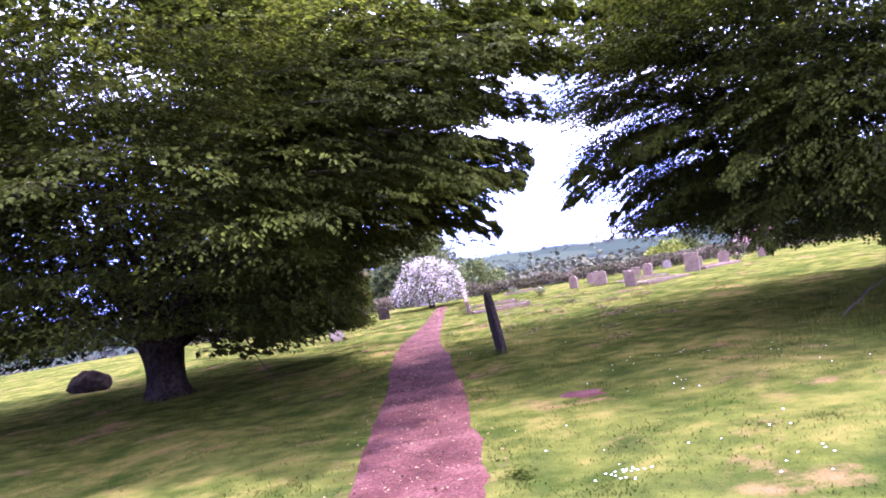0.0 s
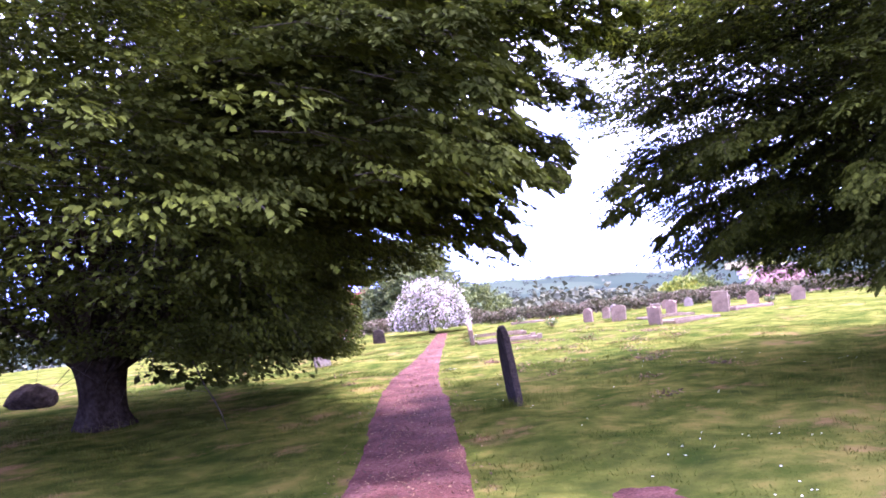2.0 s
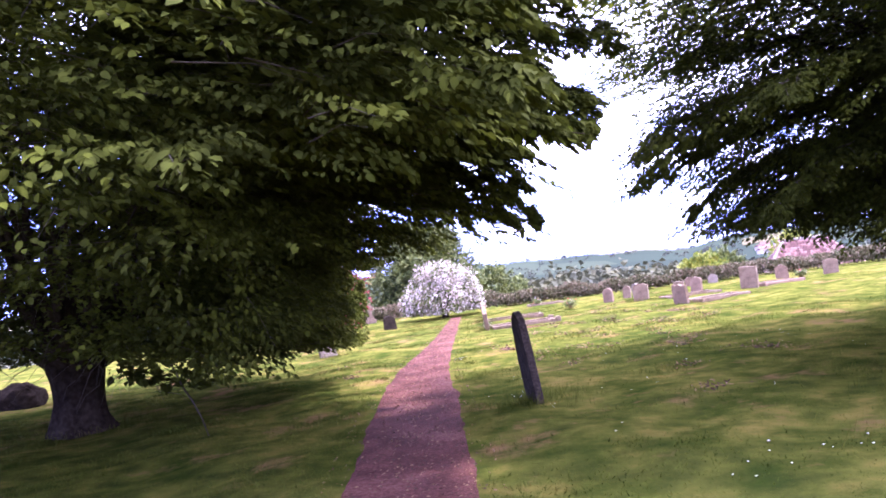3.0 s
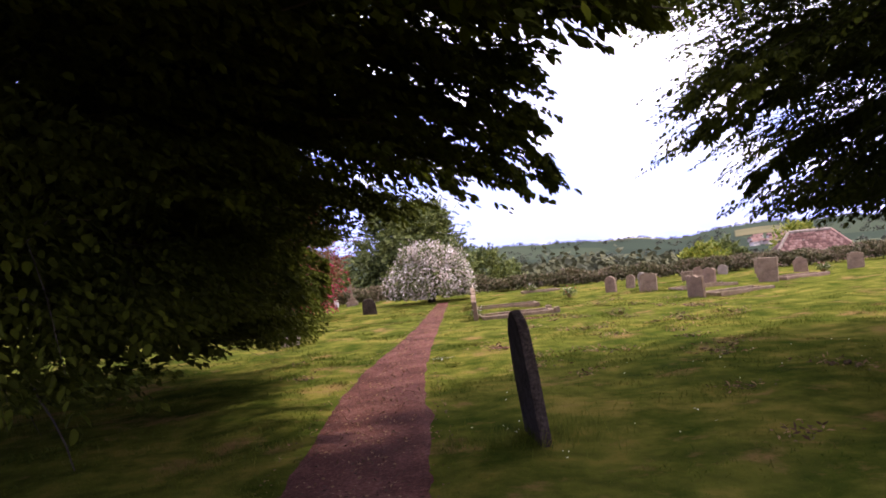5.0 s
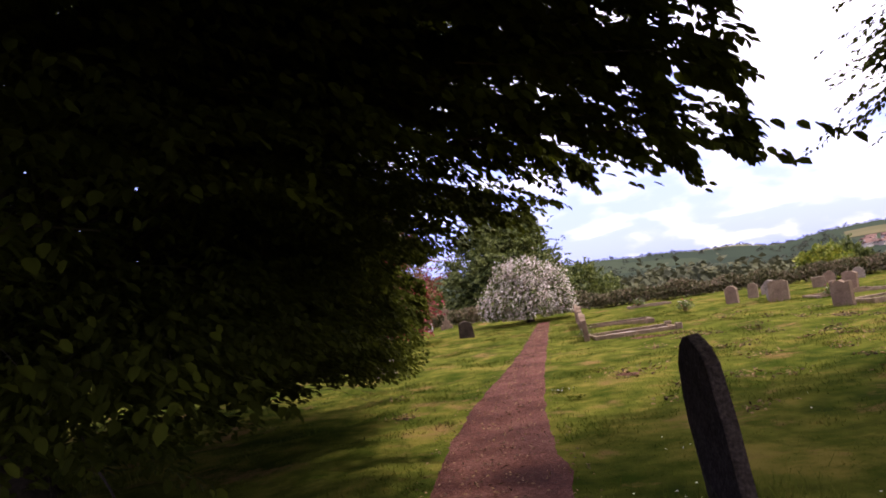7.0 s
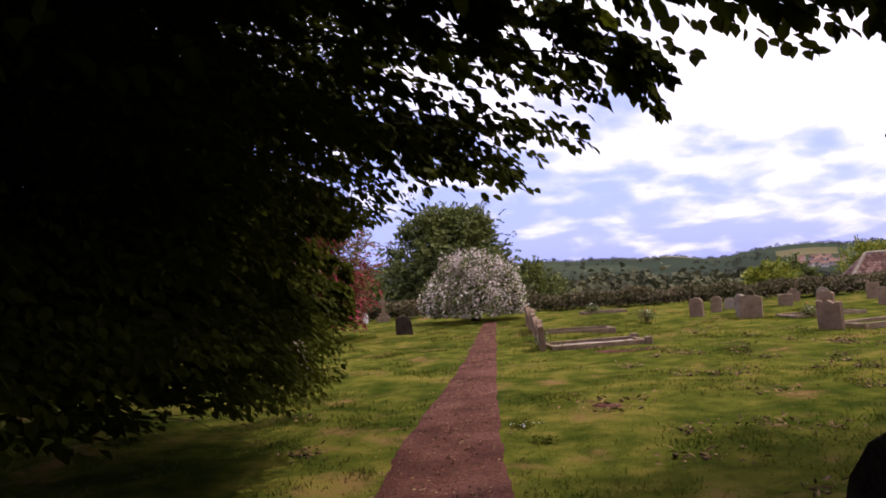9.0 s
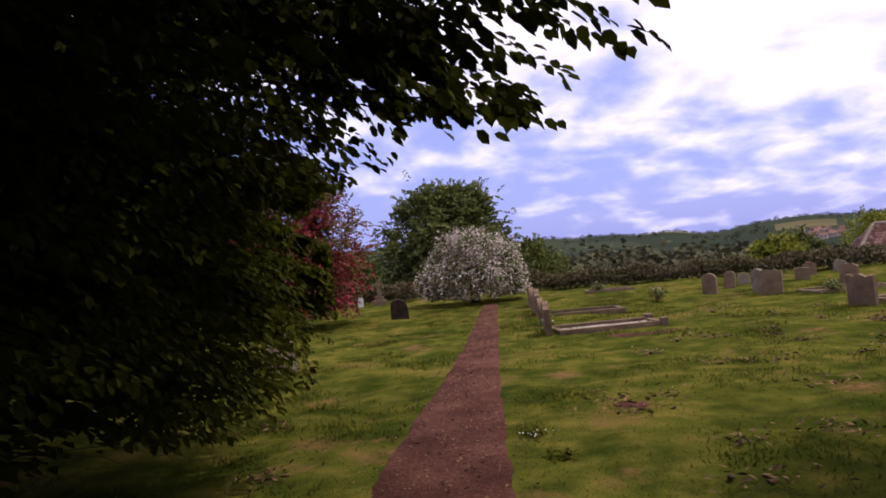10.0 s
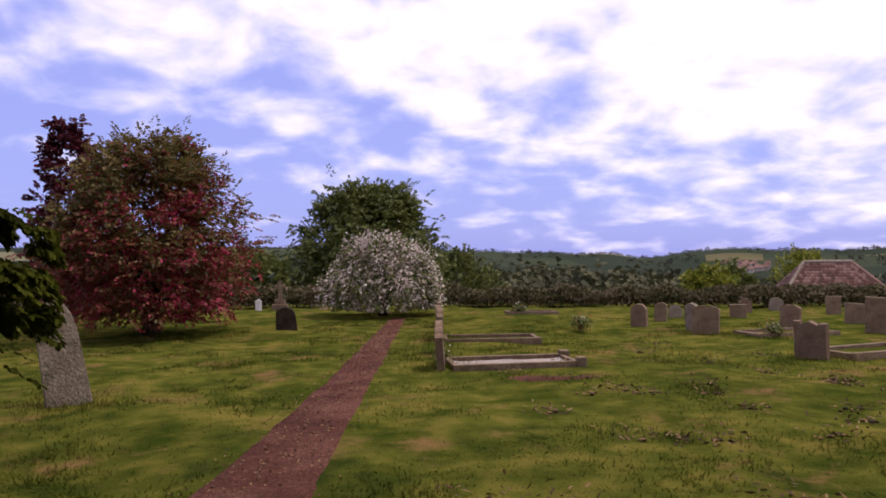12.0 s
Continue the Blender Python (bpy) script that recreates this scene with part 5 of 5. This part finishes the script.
def build_graves():
    # the tall dark slab close to the path
    headstone("tall worn dark headstone leaning beside the footpath", 0.89, 12.62, 0.76, 1.14, "worn", STONE_DARK, yaw=95.0, lean=0.0, tip=-5.5, thick=0.09)
    # pale leaning slab under the left-hand tree
    headstone("tall weathered pale headstone leaning in the grass", -3.72, 23.0, 0.50, 1.27, "taper", STONE_PALE, yaw=35.0, lean=-8.0, tip=-3.0, thick=0.11)
    headstone("small dark headstone leaning in the lawn", -2.9, 32.0, 0.54, 0.60, "taper", STONE_DARK, yaw=14.0, lean=-3.0, tip=6.0, thick=0.16)
    # the row along the path, seen edge on
    for y, h, m, k in ((25.45, 0.64, STONE_BROWN, "shoulder"), (27.2, 0.60, STONE_BROWN, "round"), (29.0, 0.70, STONE, "shoulder"), (30.9, 0.66, STONE_BROWN, "round"), (32.6, 0.62, STONE, "flat")):
        headstone("brown headstone in a row along the footpath", 0.80 + 0.02 * (y - 25), y, 0.66, h, k, m, yaw=88.0, tip=random.uniform(-4, 3), thick=0.12, group="headstones along the path")
    kerb_set("stone grave kerb with corner blocks and gravel", 0.92, 25.55, 2.05, 0.86, 7.0, STONE, post=0.06)
    kerb_set("sunken grave kerb overgrown with grass", 0.95, 29.1, 2.0, 0.84, 2.0, STONE_BROWN, fill=GRASS)
    # the graves across the lawn
    rows = [("grey headstone with gabled top and shoulders", 7.02, 25.95, 0.56, 0.62, "gable", STONE_BROWN, -62, True), ("broad grey headstone in the lawn", 6.68, 29.45, 0.56, 0.66, "wave", STONE, -35, True),
            ("pale headstone behind another", 6.80, 30.4, 0.42, 0.66, "round", STONE_PALE, -70, False), ("narrow brown headstone in the lawn", 6.0, 31.9, 0.42, 0.56, "round", STONE_BROWN, -45, False),
            ("grey rounded headstone near the hedge", 7.2, 33.8, 0.34, 0.48, "round", STONE, -30, False), ("small pale headstone near the hedge", 7.85, 34.4, 0.36, 0.36, "round", STONE_PALE, -20, False),
            ("low grey headstone near the hedge", 9.55, 34.1, 0.44, 0.38, "flat", STONE, -20, False), ("brown headstone in the lawn", 9.0, 30.3, 0.46, 0.60, "wave", STONE_BROWN, -55, True),
            ("upright grey headstone near the hedge", 12.7, 34.7, 0.40, 0.55, "flat", STONE, -25, False), ("broad grey headstone in the lawn", 11.7, 31.95, 0.66, 0.50, "flat", STONE, -25, True),
            ("tall grey headstone in the lawn", 10.75, 29.7, 0.62, 0.78, "flat", STONE, -40, True), ("rounded pale headstone near the hedge", 11.9, 36.5, 0.42, 0.42, "round", STONE_PALE, -25, False),
            ("brown headstone near the hedge", 13.6, 33.2, 0.5, 0.55, "shoulder", STONE_BROWN, -30, True), ("grey headstone near the hedge", 15.0, 32.0, 0.55, 0.6, "wave", STONE, -30, True),
            ("small brown headstone near the hedge", 10.6, 35.9, 0.4, 0.45, "shoulder", STONE_BROWN, -20, False)]
    for label, x, y, w, h, k, m, yaw, pl in rows:
        headstone(label, x, y, w, h, k, m, yaw, lean=random.uniform(-3, 3), tip=random.uniform(-4, 4), thick=0.11)
    kerb_set("stone grave kerb beside a headstone", 7.45, 26.1, 1.9, 0.8, 20, STONE, fill=GRASS)
    kerb_set("grave kerb with rough planting", 7.5, 29.3, 2.0, 0.85, 12, STONE, fill=EARTH)
    kerb_set("grave kerb in front of a tall headstone", 11.1, 29.9, 1.9, 0.8, 20, STONE_BROWN, fill=GRASS)
    kerb_set("low pale grave kerb near the hedge", 3.2, 36.6, 1.6, 0.7, 5, STONE, fill=GRASS)
    # a stone cross on a stepped base, and white marker stones
    cross = empty("stone_cross", pose(-4.75, 40.2, 0, 0, 0, 6), "weathered stone cross on a stepped base", "grave cross")
    part("base_step", box(bmesh.new(), 0, 0, 0.08, 0.55, 0.45, 0.24, 0.005, 0.012), STONE, cross)
    part("plinth", box(bmesh.new(), 0, 0, 0.28, 0.36, 0.30, 0.18, 0.005, 0.012), STONE, cross)
    part("shaft", box(bmesh.new(), 0, 0, 0.70, 0.13, 0.11, 0.70, 0.004, 0.012), STONE, cross)
    part("arms", box(bmesh.new(), 0, 0, 0.84, 0.40, 0.105, 0.12, 0.004, 0.012), STONE, cross)
    headstone("small white marble marker near the hedge", -5.5, 40.0, 0.22, 0.40, "round", MARBLE, 5, thick=0.08)
    # a pot of grave flowers and a white ornament on the first kerb
    for x, y, s in ((4.3, 31.0, 0.8), (7.95, 29.0, 0.7), (3.6, 36.4, 0.8), (0.82, 26.0, 0.5), (13.4, 31.2, 0.8)):
        pot = empty("flower_pot", pose(x, y, 0.02), "dark pot of faded flowers on a grave", "flower pot", "grave flowers")
        bm = bmesh.new()
        bmesh.ops.create_cone(bm, cap_ends=True, segments=14, radius1=0.07 * s, radius2=0.10 * s, depth=0.16 * s, matrix=Matrix.Translation((0, 0, 0.07 * s)))
        part("pot", bm, EARTH, pot)
        n = 26
        p = rng.normal(0, 0.13 * s, (n, 3)) * [1, 1, 0.7] + [0, 0, 0.30 * s]
        o = leaf_mesh("flowers", p, rng.normal(0, 1, (n, 3)), rng.normal(0, 1, (n, 3)) + [0, -0.4, 0.8], 0.06 * s, 0.05 * s, FLOWER if s > 0.6 else PETAL)
        tagged(part("bouquet", o, None, pot), kind="stuff")
        n = 420
        p = rng.normal(0, 0.15 * s, (n, 3)) * [1, 1, 0.6] + [0, 0, 0.22 * s]
        o = leaf_mesh("foliage", p, rng.normal(0, 1, (n, 3)), rng.normal(0, 1, (n, 3)) + [0, 0, 0.8], 0.09 * s, 0.04 * s, LEAF_FAR)
        tagged(part("foliage", o, None, pot), kind="stuff")


# ---- the tiled building below the bank ----
def build_lodge():
    z0 = -4.6
    lodge = empty("tiled_building", pose(30.0, 64.0, z0, 0, 0, -14), "low building with a hipped red-brown tiled roof", "building")
    L, W, wall, rise, ridge = 9.0, 7.0, 2.5, 3.5, 3.2
    part("wall", box(bmesh.new(), 0, 0, wall / 2 - 0.2, L - 0.9, W - 0.9, wall + 0.4), BRICK, lodge)
    roof = bmesh.new()
    c = [roof.verts.new(v) for v in ((-L / 2, -W / 2, wall), (L / 2, -W / 2, wall), (L / 2, W / 2, wall), (-L / 2, W / 2, wall), (-ridge / 2, 0, wall + rise), (ridge / 2, 0, wall + rise))]
    for f in ((0, 1, 5, 4), (2, 3, 4, 5), (1, 2, 5), (3, 0, 4), (3, 2, 1, 0)):
        roof.faces.new([c[i] for i in f])
    # one dark base colour, so the gaps between tiles come out darker
    part("roof", roof, BARK, lodge, "dark underlayer beneath the tiles")
    # courses of tiles on the two slopes that show: front and the left-hand hip
    vs, ts = [], []
    courses = 17
    for face in ("front", "hip"):
        for i in range(courses):
            s0, s1 = i / courses, min(1.0, (i + 1.35) / courses)
            if face == "front":
                half0, half1 = L / 2 + (ridge / 2 - L / 2) * s0, L / 2 + (ridge / 2 - L / 2) * s1
                a0, a1, y0, y1 = -half0, half0, -W / 2 * (1 - s0), -W / 2 * (1 - s1)
                n = int((a1 - a0) / 0.26) + 1
            else:
                a0, a1 = -W / 2 * (1 - s0), W / 2 * (1 - s0)
                x0, x1 = -L / 2 + (L / 2 - ridge / 2) * s0, -L / 2 + (L / 2 - ridge / 2) * s1
                n = int((a1 - a0) / 0.26) + 1
            for k in range(n):
                u0, u1 = a0 + (a1 - a0) * k / n + 0.012, a0 + (a1 - a0) * (k + 1) / n - 0.012
                lift = 0.07 + random.uniform(-0.015, 0.02)
                zz0, zz1 = wall + rise * s0 + lift, wall + rise * s1 + 0.03
                if face == "front":
                    q = [(u0, y0 - 0.05, zz0), (u1, y0 - 0.05, zz0), (u1, y1 - 0.02, zz1), (u0, y1 - 0.02, zz1), (u0, y0 - 0.03, zz0 - 0.05), (u1, y0 - 0.03, zz0 - 0.05)]
                else:
                    q = [(x0 - 0.05, u1, zz0), (x0 - 0.05, u0, zz0), (x1 - 0.02, u0, zz1), (x1 - 0.02, u1, zz1), (x0 - 0.03, u1, zz0 - 0.05), (x0 - 0.03, u0, zz0 - 0.05)]
                o = len(vs)
                vs += q
                ts += [(o, o + 1, o + 2), (o, o + 2, o + 3), (o + 4, o + 5, o + 1), (o + 4, o + 1, o)]
    tiles = arrays_object("roof_tiles", vs, ts, TILE)
    part("roof_tiles", tiles, None, lodge)
    tagged(tiles, kind="stuff")
    v, f = tube([(-ridge / 2, 0, wall + rise + 0.06), (0, 0, wall + rise + 0.07), (ridge / 2, 0, wall + rise + 0.06)], [0.14, 0.14, 0.14], 8)
    part("ridge_tiles", arrays_object("ridge_tiles", v, f, STONE_PALE), None, lodge, "pale ridge tiles")
    for s in (-1, 1):
        v, f = tube([(s * ridge / 2, 0, wall + rise + 0.05), (s * L / 2, -W / 2, wall + 0.06)], [0.12, 0.12], 8)
        part("hip_tiles", arrays_object("hip_tiles", v, f, STONE_PALE if s < 0 else TILE), None, lodge)


def build_village():
    """Far houses on the valley's other side."""
    body = bmesh.new()
    box(body, 0, 0, 0.9, 5.2, 4.2, 3.4)
    first = empty("house", pose(0, 0, 0), "small distant house with a red tiled roof", "house", "far village")
    part("wall", body, RENDERED, first)
    roof = bmesh.new()
    c = [roof.verts.new(v) for v in ((-2.9, -2.4, 2.6), (2.9, -2.4, 2.6), (2.9, 2.4, 2.6), (-2.9, 2.4, 2.6), (-2.9, 0, 4.4), (2.9, 0, 4.4))]
    for f in ((0, 1, 5, 4), (2, 3, 4, 5), (1, 2, 5), (3, 0, 4), (3, 2, 1, 0)):
        roof.faces.new([c[i] for i in f])
    part("roof", roof, FAR_ROOF, first)
    for k in (-2.6, 2.6):
        part("window", box(bmesh.new(), k * 0.5, -2.12, 1.5, 1.0, 0.08, 0.9), GLASS, first)
    spots = []
    for i in range(34):
        a = radians(random.uniform(23.2, 26.6))
        r = random.uniform(660, 780)
        spots.append((math.sin(a) * r, math.cos(a) * r))
    for i in range(7):
        a = radians(random.uniform(-13, -9.5))
        r = random.uniform(420, 470)
        spots.append((math.sin(a) * r, math.cos(a) * r))
    for i, (x, y) in enumerate(spots):
        m = pose(x, y, float(height(np.array(x), np.array(y))) + 0.8, 0, 0, random.uniform(-40, 40))
        if i == 0:
            first.matrix_world = m
        else:
            copy_thing(first, m)


# ---- small things on the ground ----
def build_litter():
    # clods of turned earth and dead stalks on the lawn
    spots = [(1.0, 19.1, 0.26), (0.98, 18.6, 0.20), (3.05, 19.2, 0.22), (2.45, 21.0, 0.2), (3.2, 20.9, 0.22), (3.2, 23.0, 0.24), (2.3, 17.6, 0.16), (4.9, 20.6, 0.22), (5.3, 22.0, 0.2), (4.1, 17.9, 0.2),
             (2.7, 24.2, 0.26), (4.2, 23.6, 0.22), (1.9, 15.6, 0.14), (3.2, 13.9, 0.2), (3.9, 16.0, 0.18), (2.9, 12.0, 0.16), (4.6, 14.5, 0.3), (5.6, 24.6, 0.2), (1.55, 17.4, 0.14), (-2.2, 17.3, 0.18), (-2.6, 19.0, 0.14), (4.6, 27.0, 0.22), (5.2, 28.2, 0.2)]
    spots += [(random.uniform(1.2, 6.6), random.uniform(16.4, 26.5), random.uniform(0.12, 0.24)) for _ in range(26)]
    for i, (x, y, r) in enumerate(spots):
        bm = bmesh.new()
        for k in range(7):
            s = r * random.uniform(0.07, 0.19)
            m = Matrix.Translation((x + random.gauss(0, r * 0.5), y + random.gauss(0, r * 0.4), s * 0.25 + float(lie(x, y)))) @ Matrix.Rotation(random.uniform(0, 6), 4, "Z") @ Matrix.Diagonal((s, s * 0.8, s * 0.45, 1))
            for v in bmesh.ops.create_icosphere(bm, subdivisions=2, radius=1.0, matrix=m)["verts"]:
                v.co += Vector((noise.noise(v.co * 25), noise.noise(v.co * 25 + Vector((7, 0, 0))), noise.noise(v.co * 25 + Vector((0, 7, 0))))) * s * 0.5
        me = bpy.data.meshes.new("earth_clods")
        bm.to_mesh(me)
        bm.free()
        me.materials.append(EARTH)
        tagged(new("earth_clods", me), "scattered brown clods of dug earth on grass", "earth", "clods on the lawn", "stuff")
    # a bare patch of reddish earth in the turf
    for cx, cy, rx, ry in ((1.40, 7.95, 0.24, 0.20), (1.02, 18.9, 0.17, 0.14), (2.4, 24.3, 0.5, 0.2)):
        ring = []
        for i in range(48):
            a, k = 2 * math.pi * i / 24, 1.25 if i >= 24 else 1.0
            k *= 1 + 0.55 * noise.noise((math.cos(a) * 1.6, math.sin(a) * 1.6, cx)) + 0.25 * noise.noise((math.cos(a) * 5, math.sin(a) * 5, cy))
            px, py = cx + rx * math.cos(a) * k, cy + ry * math.sin(a) * k
            ring.append((px, py, float(lie(px, py)) + (-0.012 if i >= 24 else 0.009)))
        vs = [(cx, cy, float(lie(cx, cy)) + 0.012)] + ring
        fs = [(0, 1 + i, 1 + (i + 1) % 24) for i in range(24)] + [t for i in range(24) for t in ((1 + i, 25 + i, 25 + (i + 1) % 24), (1 + i, 25 + (i + 1) % 24, 1 + (i + 1) % 24))]
        tagged(arrays_object("bare_earth", vs, fs, MULCH), "bare patch of reddish earth in the lawn", "earth", "bare patches", "stuff")
    n = 1500
    k = rng.integers(0, len(spots), n)
    sp = np.array(spots)
    p = np.stack([sp[k, 0] + rng.normal(0, 1, n) * sp[k, 2] * 0.9, sp[k, 1] + rng.normal(0, 1, n) * sp[k, 2] * 0.8, 0.015 + 0.05 * rng.random(n)], 1)
    p[:, 2] += lie(p[:, 0], p[:, 1])
    d = rng.normal(0, 1, (n, 3)) * [1, 1, 0.35]
    tagged(leaf_mesh("dead_leaves", p, d, rng.normal(0, 0.5, (n, 3)) + [0, 0, 1], 0.05 + 0.05 * rng.random(n), 0.025, CHIP), "dry brown leaves and stalks on the lawn", "leaf litter", kind="stuff")
    # daisies
    n = 420
    x, y = rng.uniform(0.3, 6.5, n), rng.uniform(3.5, 16, n)
    g = np.array([noise.noise((a * 0.7, b * 0.7, 8)) for a, b in zip(x, y)])
    x, y = x[g > 0.12], y[g > 0.12]
    cl = rng.normal(0, 0.09, (20, 2)) + [1.05, 4.75]
    cl2 = rng.normal(0, 0.06, (14, 2)) + [0.0, 18.0]
    xy = np.concatenate([np.stack([x, y], 1), cl, cl2])
    n = len(xy)
    verts, tris = [], []
    for i, (a, b) in enumerate(xy):
        r, z = random.uniform(0.007, 0.012), random.uniform(0.045, 0.065) + float(lie(a, b))
        o = len(verts)
        verts.append((a, b, z + 0.003))
        verts += [(a + math.cos(q) * r * (1 if j % 2 else 0.75), b + math.sin(q) * r * (1 if j % 2 else 0.75), z) for j, q in enumerate(np.linspace(0, 2 * math.pi, 11)[:-1])]
        tris += [(o, o + 1 + j, o + 1 + (j + 1) % 10) for j in range(10)]
    tagged(arrays_object("daisies", verts, tris, PETAL), "small white daisies in the grass", "flowers", kind="stuff")
    # broad-leaved weeds at the path's edge
    for x, y in ((0.38, 5.2), (-0.02, 18.1), (0.15, 17.4), (6.3, 8.6), (5.8, 9.2)):
        n = 60
        p = rng.normal(0, 0.06, (n, 3)) * [1, 1, 0.3] + [x, y, 0.035 + float(lie(x, y))]
        tagged(leaf_mesh("weed", p, rng.normal(0, 1, (n, 3)) * [1, 1, 0.4], rng.normal(0, 0.3, (n, 3)) + [0, 0, 1], 0.05, 0.035, BLADES), "low broad-leaved weed beside the footpath", "weed", "weeds", "stuff")
    # the dark stump in the grass beyond the left-hand tree
    bm = bmesh.new()
    bmesh.ops.create_icosphere(bm, subdivisions=4, radius=1.0, matrix=Matrix.Translation((-10.6, 20.2, 0.12)) @ Matrix.Diagonal((0.58, 0.48, 0.40, 1)))
    for v in bm.verts:
        v.co += Vector((noise.noise(v.co * 3), noise.noise(v.co * 3 + Vector((9, 0, 0))), noise.noise(v.co * 4 + Vector((0, 9, 0))))) * 0.12
    me = bpy.data.meshes.new("tree_stump")
    bm.to_mesh(me)
    bm.free()
    me.materials.append(BARK)
    tagged(new("tree_stump", me), "low dark rotting stump in the grass", "stump")
    # a dead branch hanging from the crown to the grass, and one lying on the bank
    for a, b, r in (((-3.9, 13.0, 1.3), (-3.35, 12.9, 0.02), 0.014), ((6.3, 9.6, 0.04), (7.6, 10.4, 0.75), 0.02), ((5.6, 9.9, 0.03), (6.9, 10.6, 0.45), 0.014), ((6.1, 9.4, 1.25), (6.0, 9.35, 0.02), 0.009)):
        v, f = tube(bend(a, b, 0.05, 0.03, 7), [r, r, r * 0.9, r * 0.8, r * 0.7, r * 0.6, r * 0.4], 6)
        tagged(arrays_object("dead_branch", v, f, TWIG), "thin dead branch reaching down to the grass", "branch", "dead branches")


build_ground()
build_path()
build_woods()
build_field()
build_belt()
build_hedge()
build_lodge()
build_village()
left_tree, right_tree = build_trees()
build_far_trees()
build_graves()
build_litter()
build_grass()
near_leaves(left_tree)
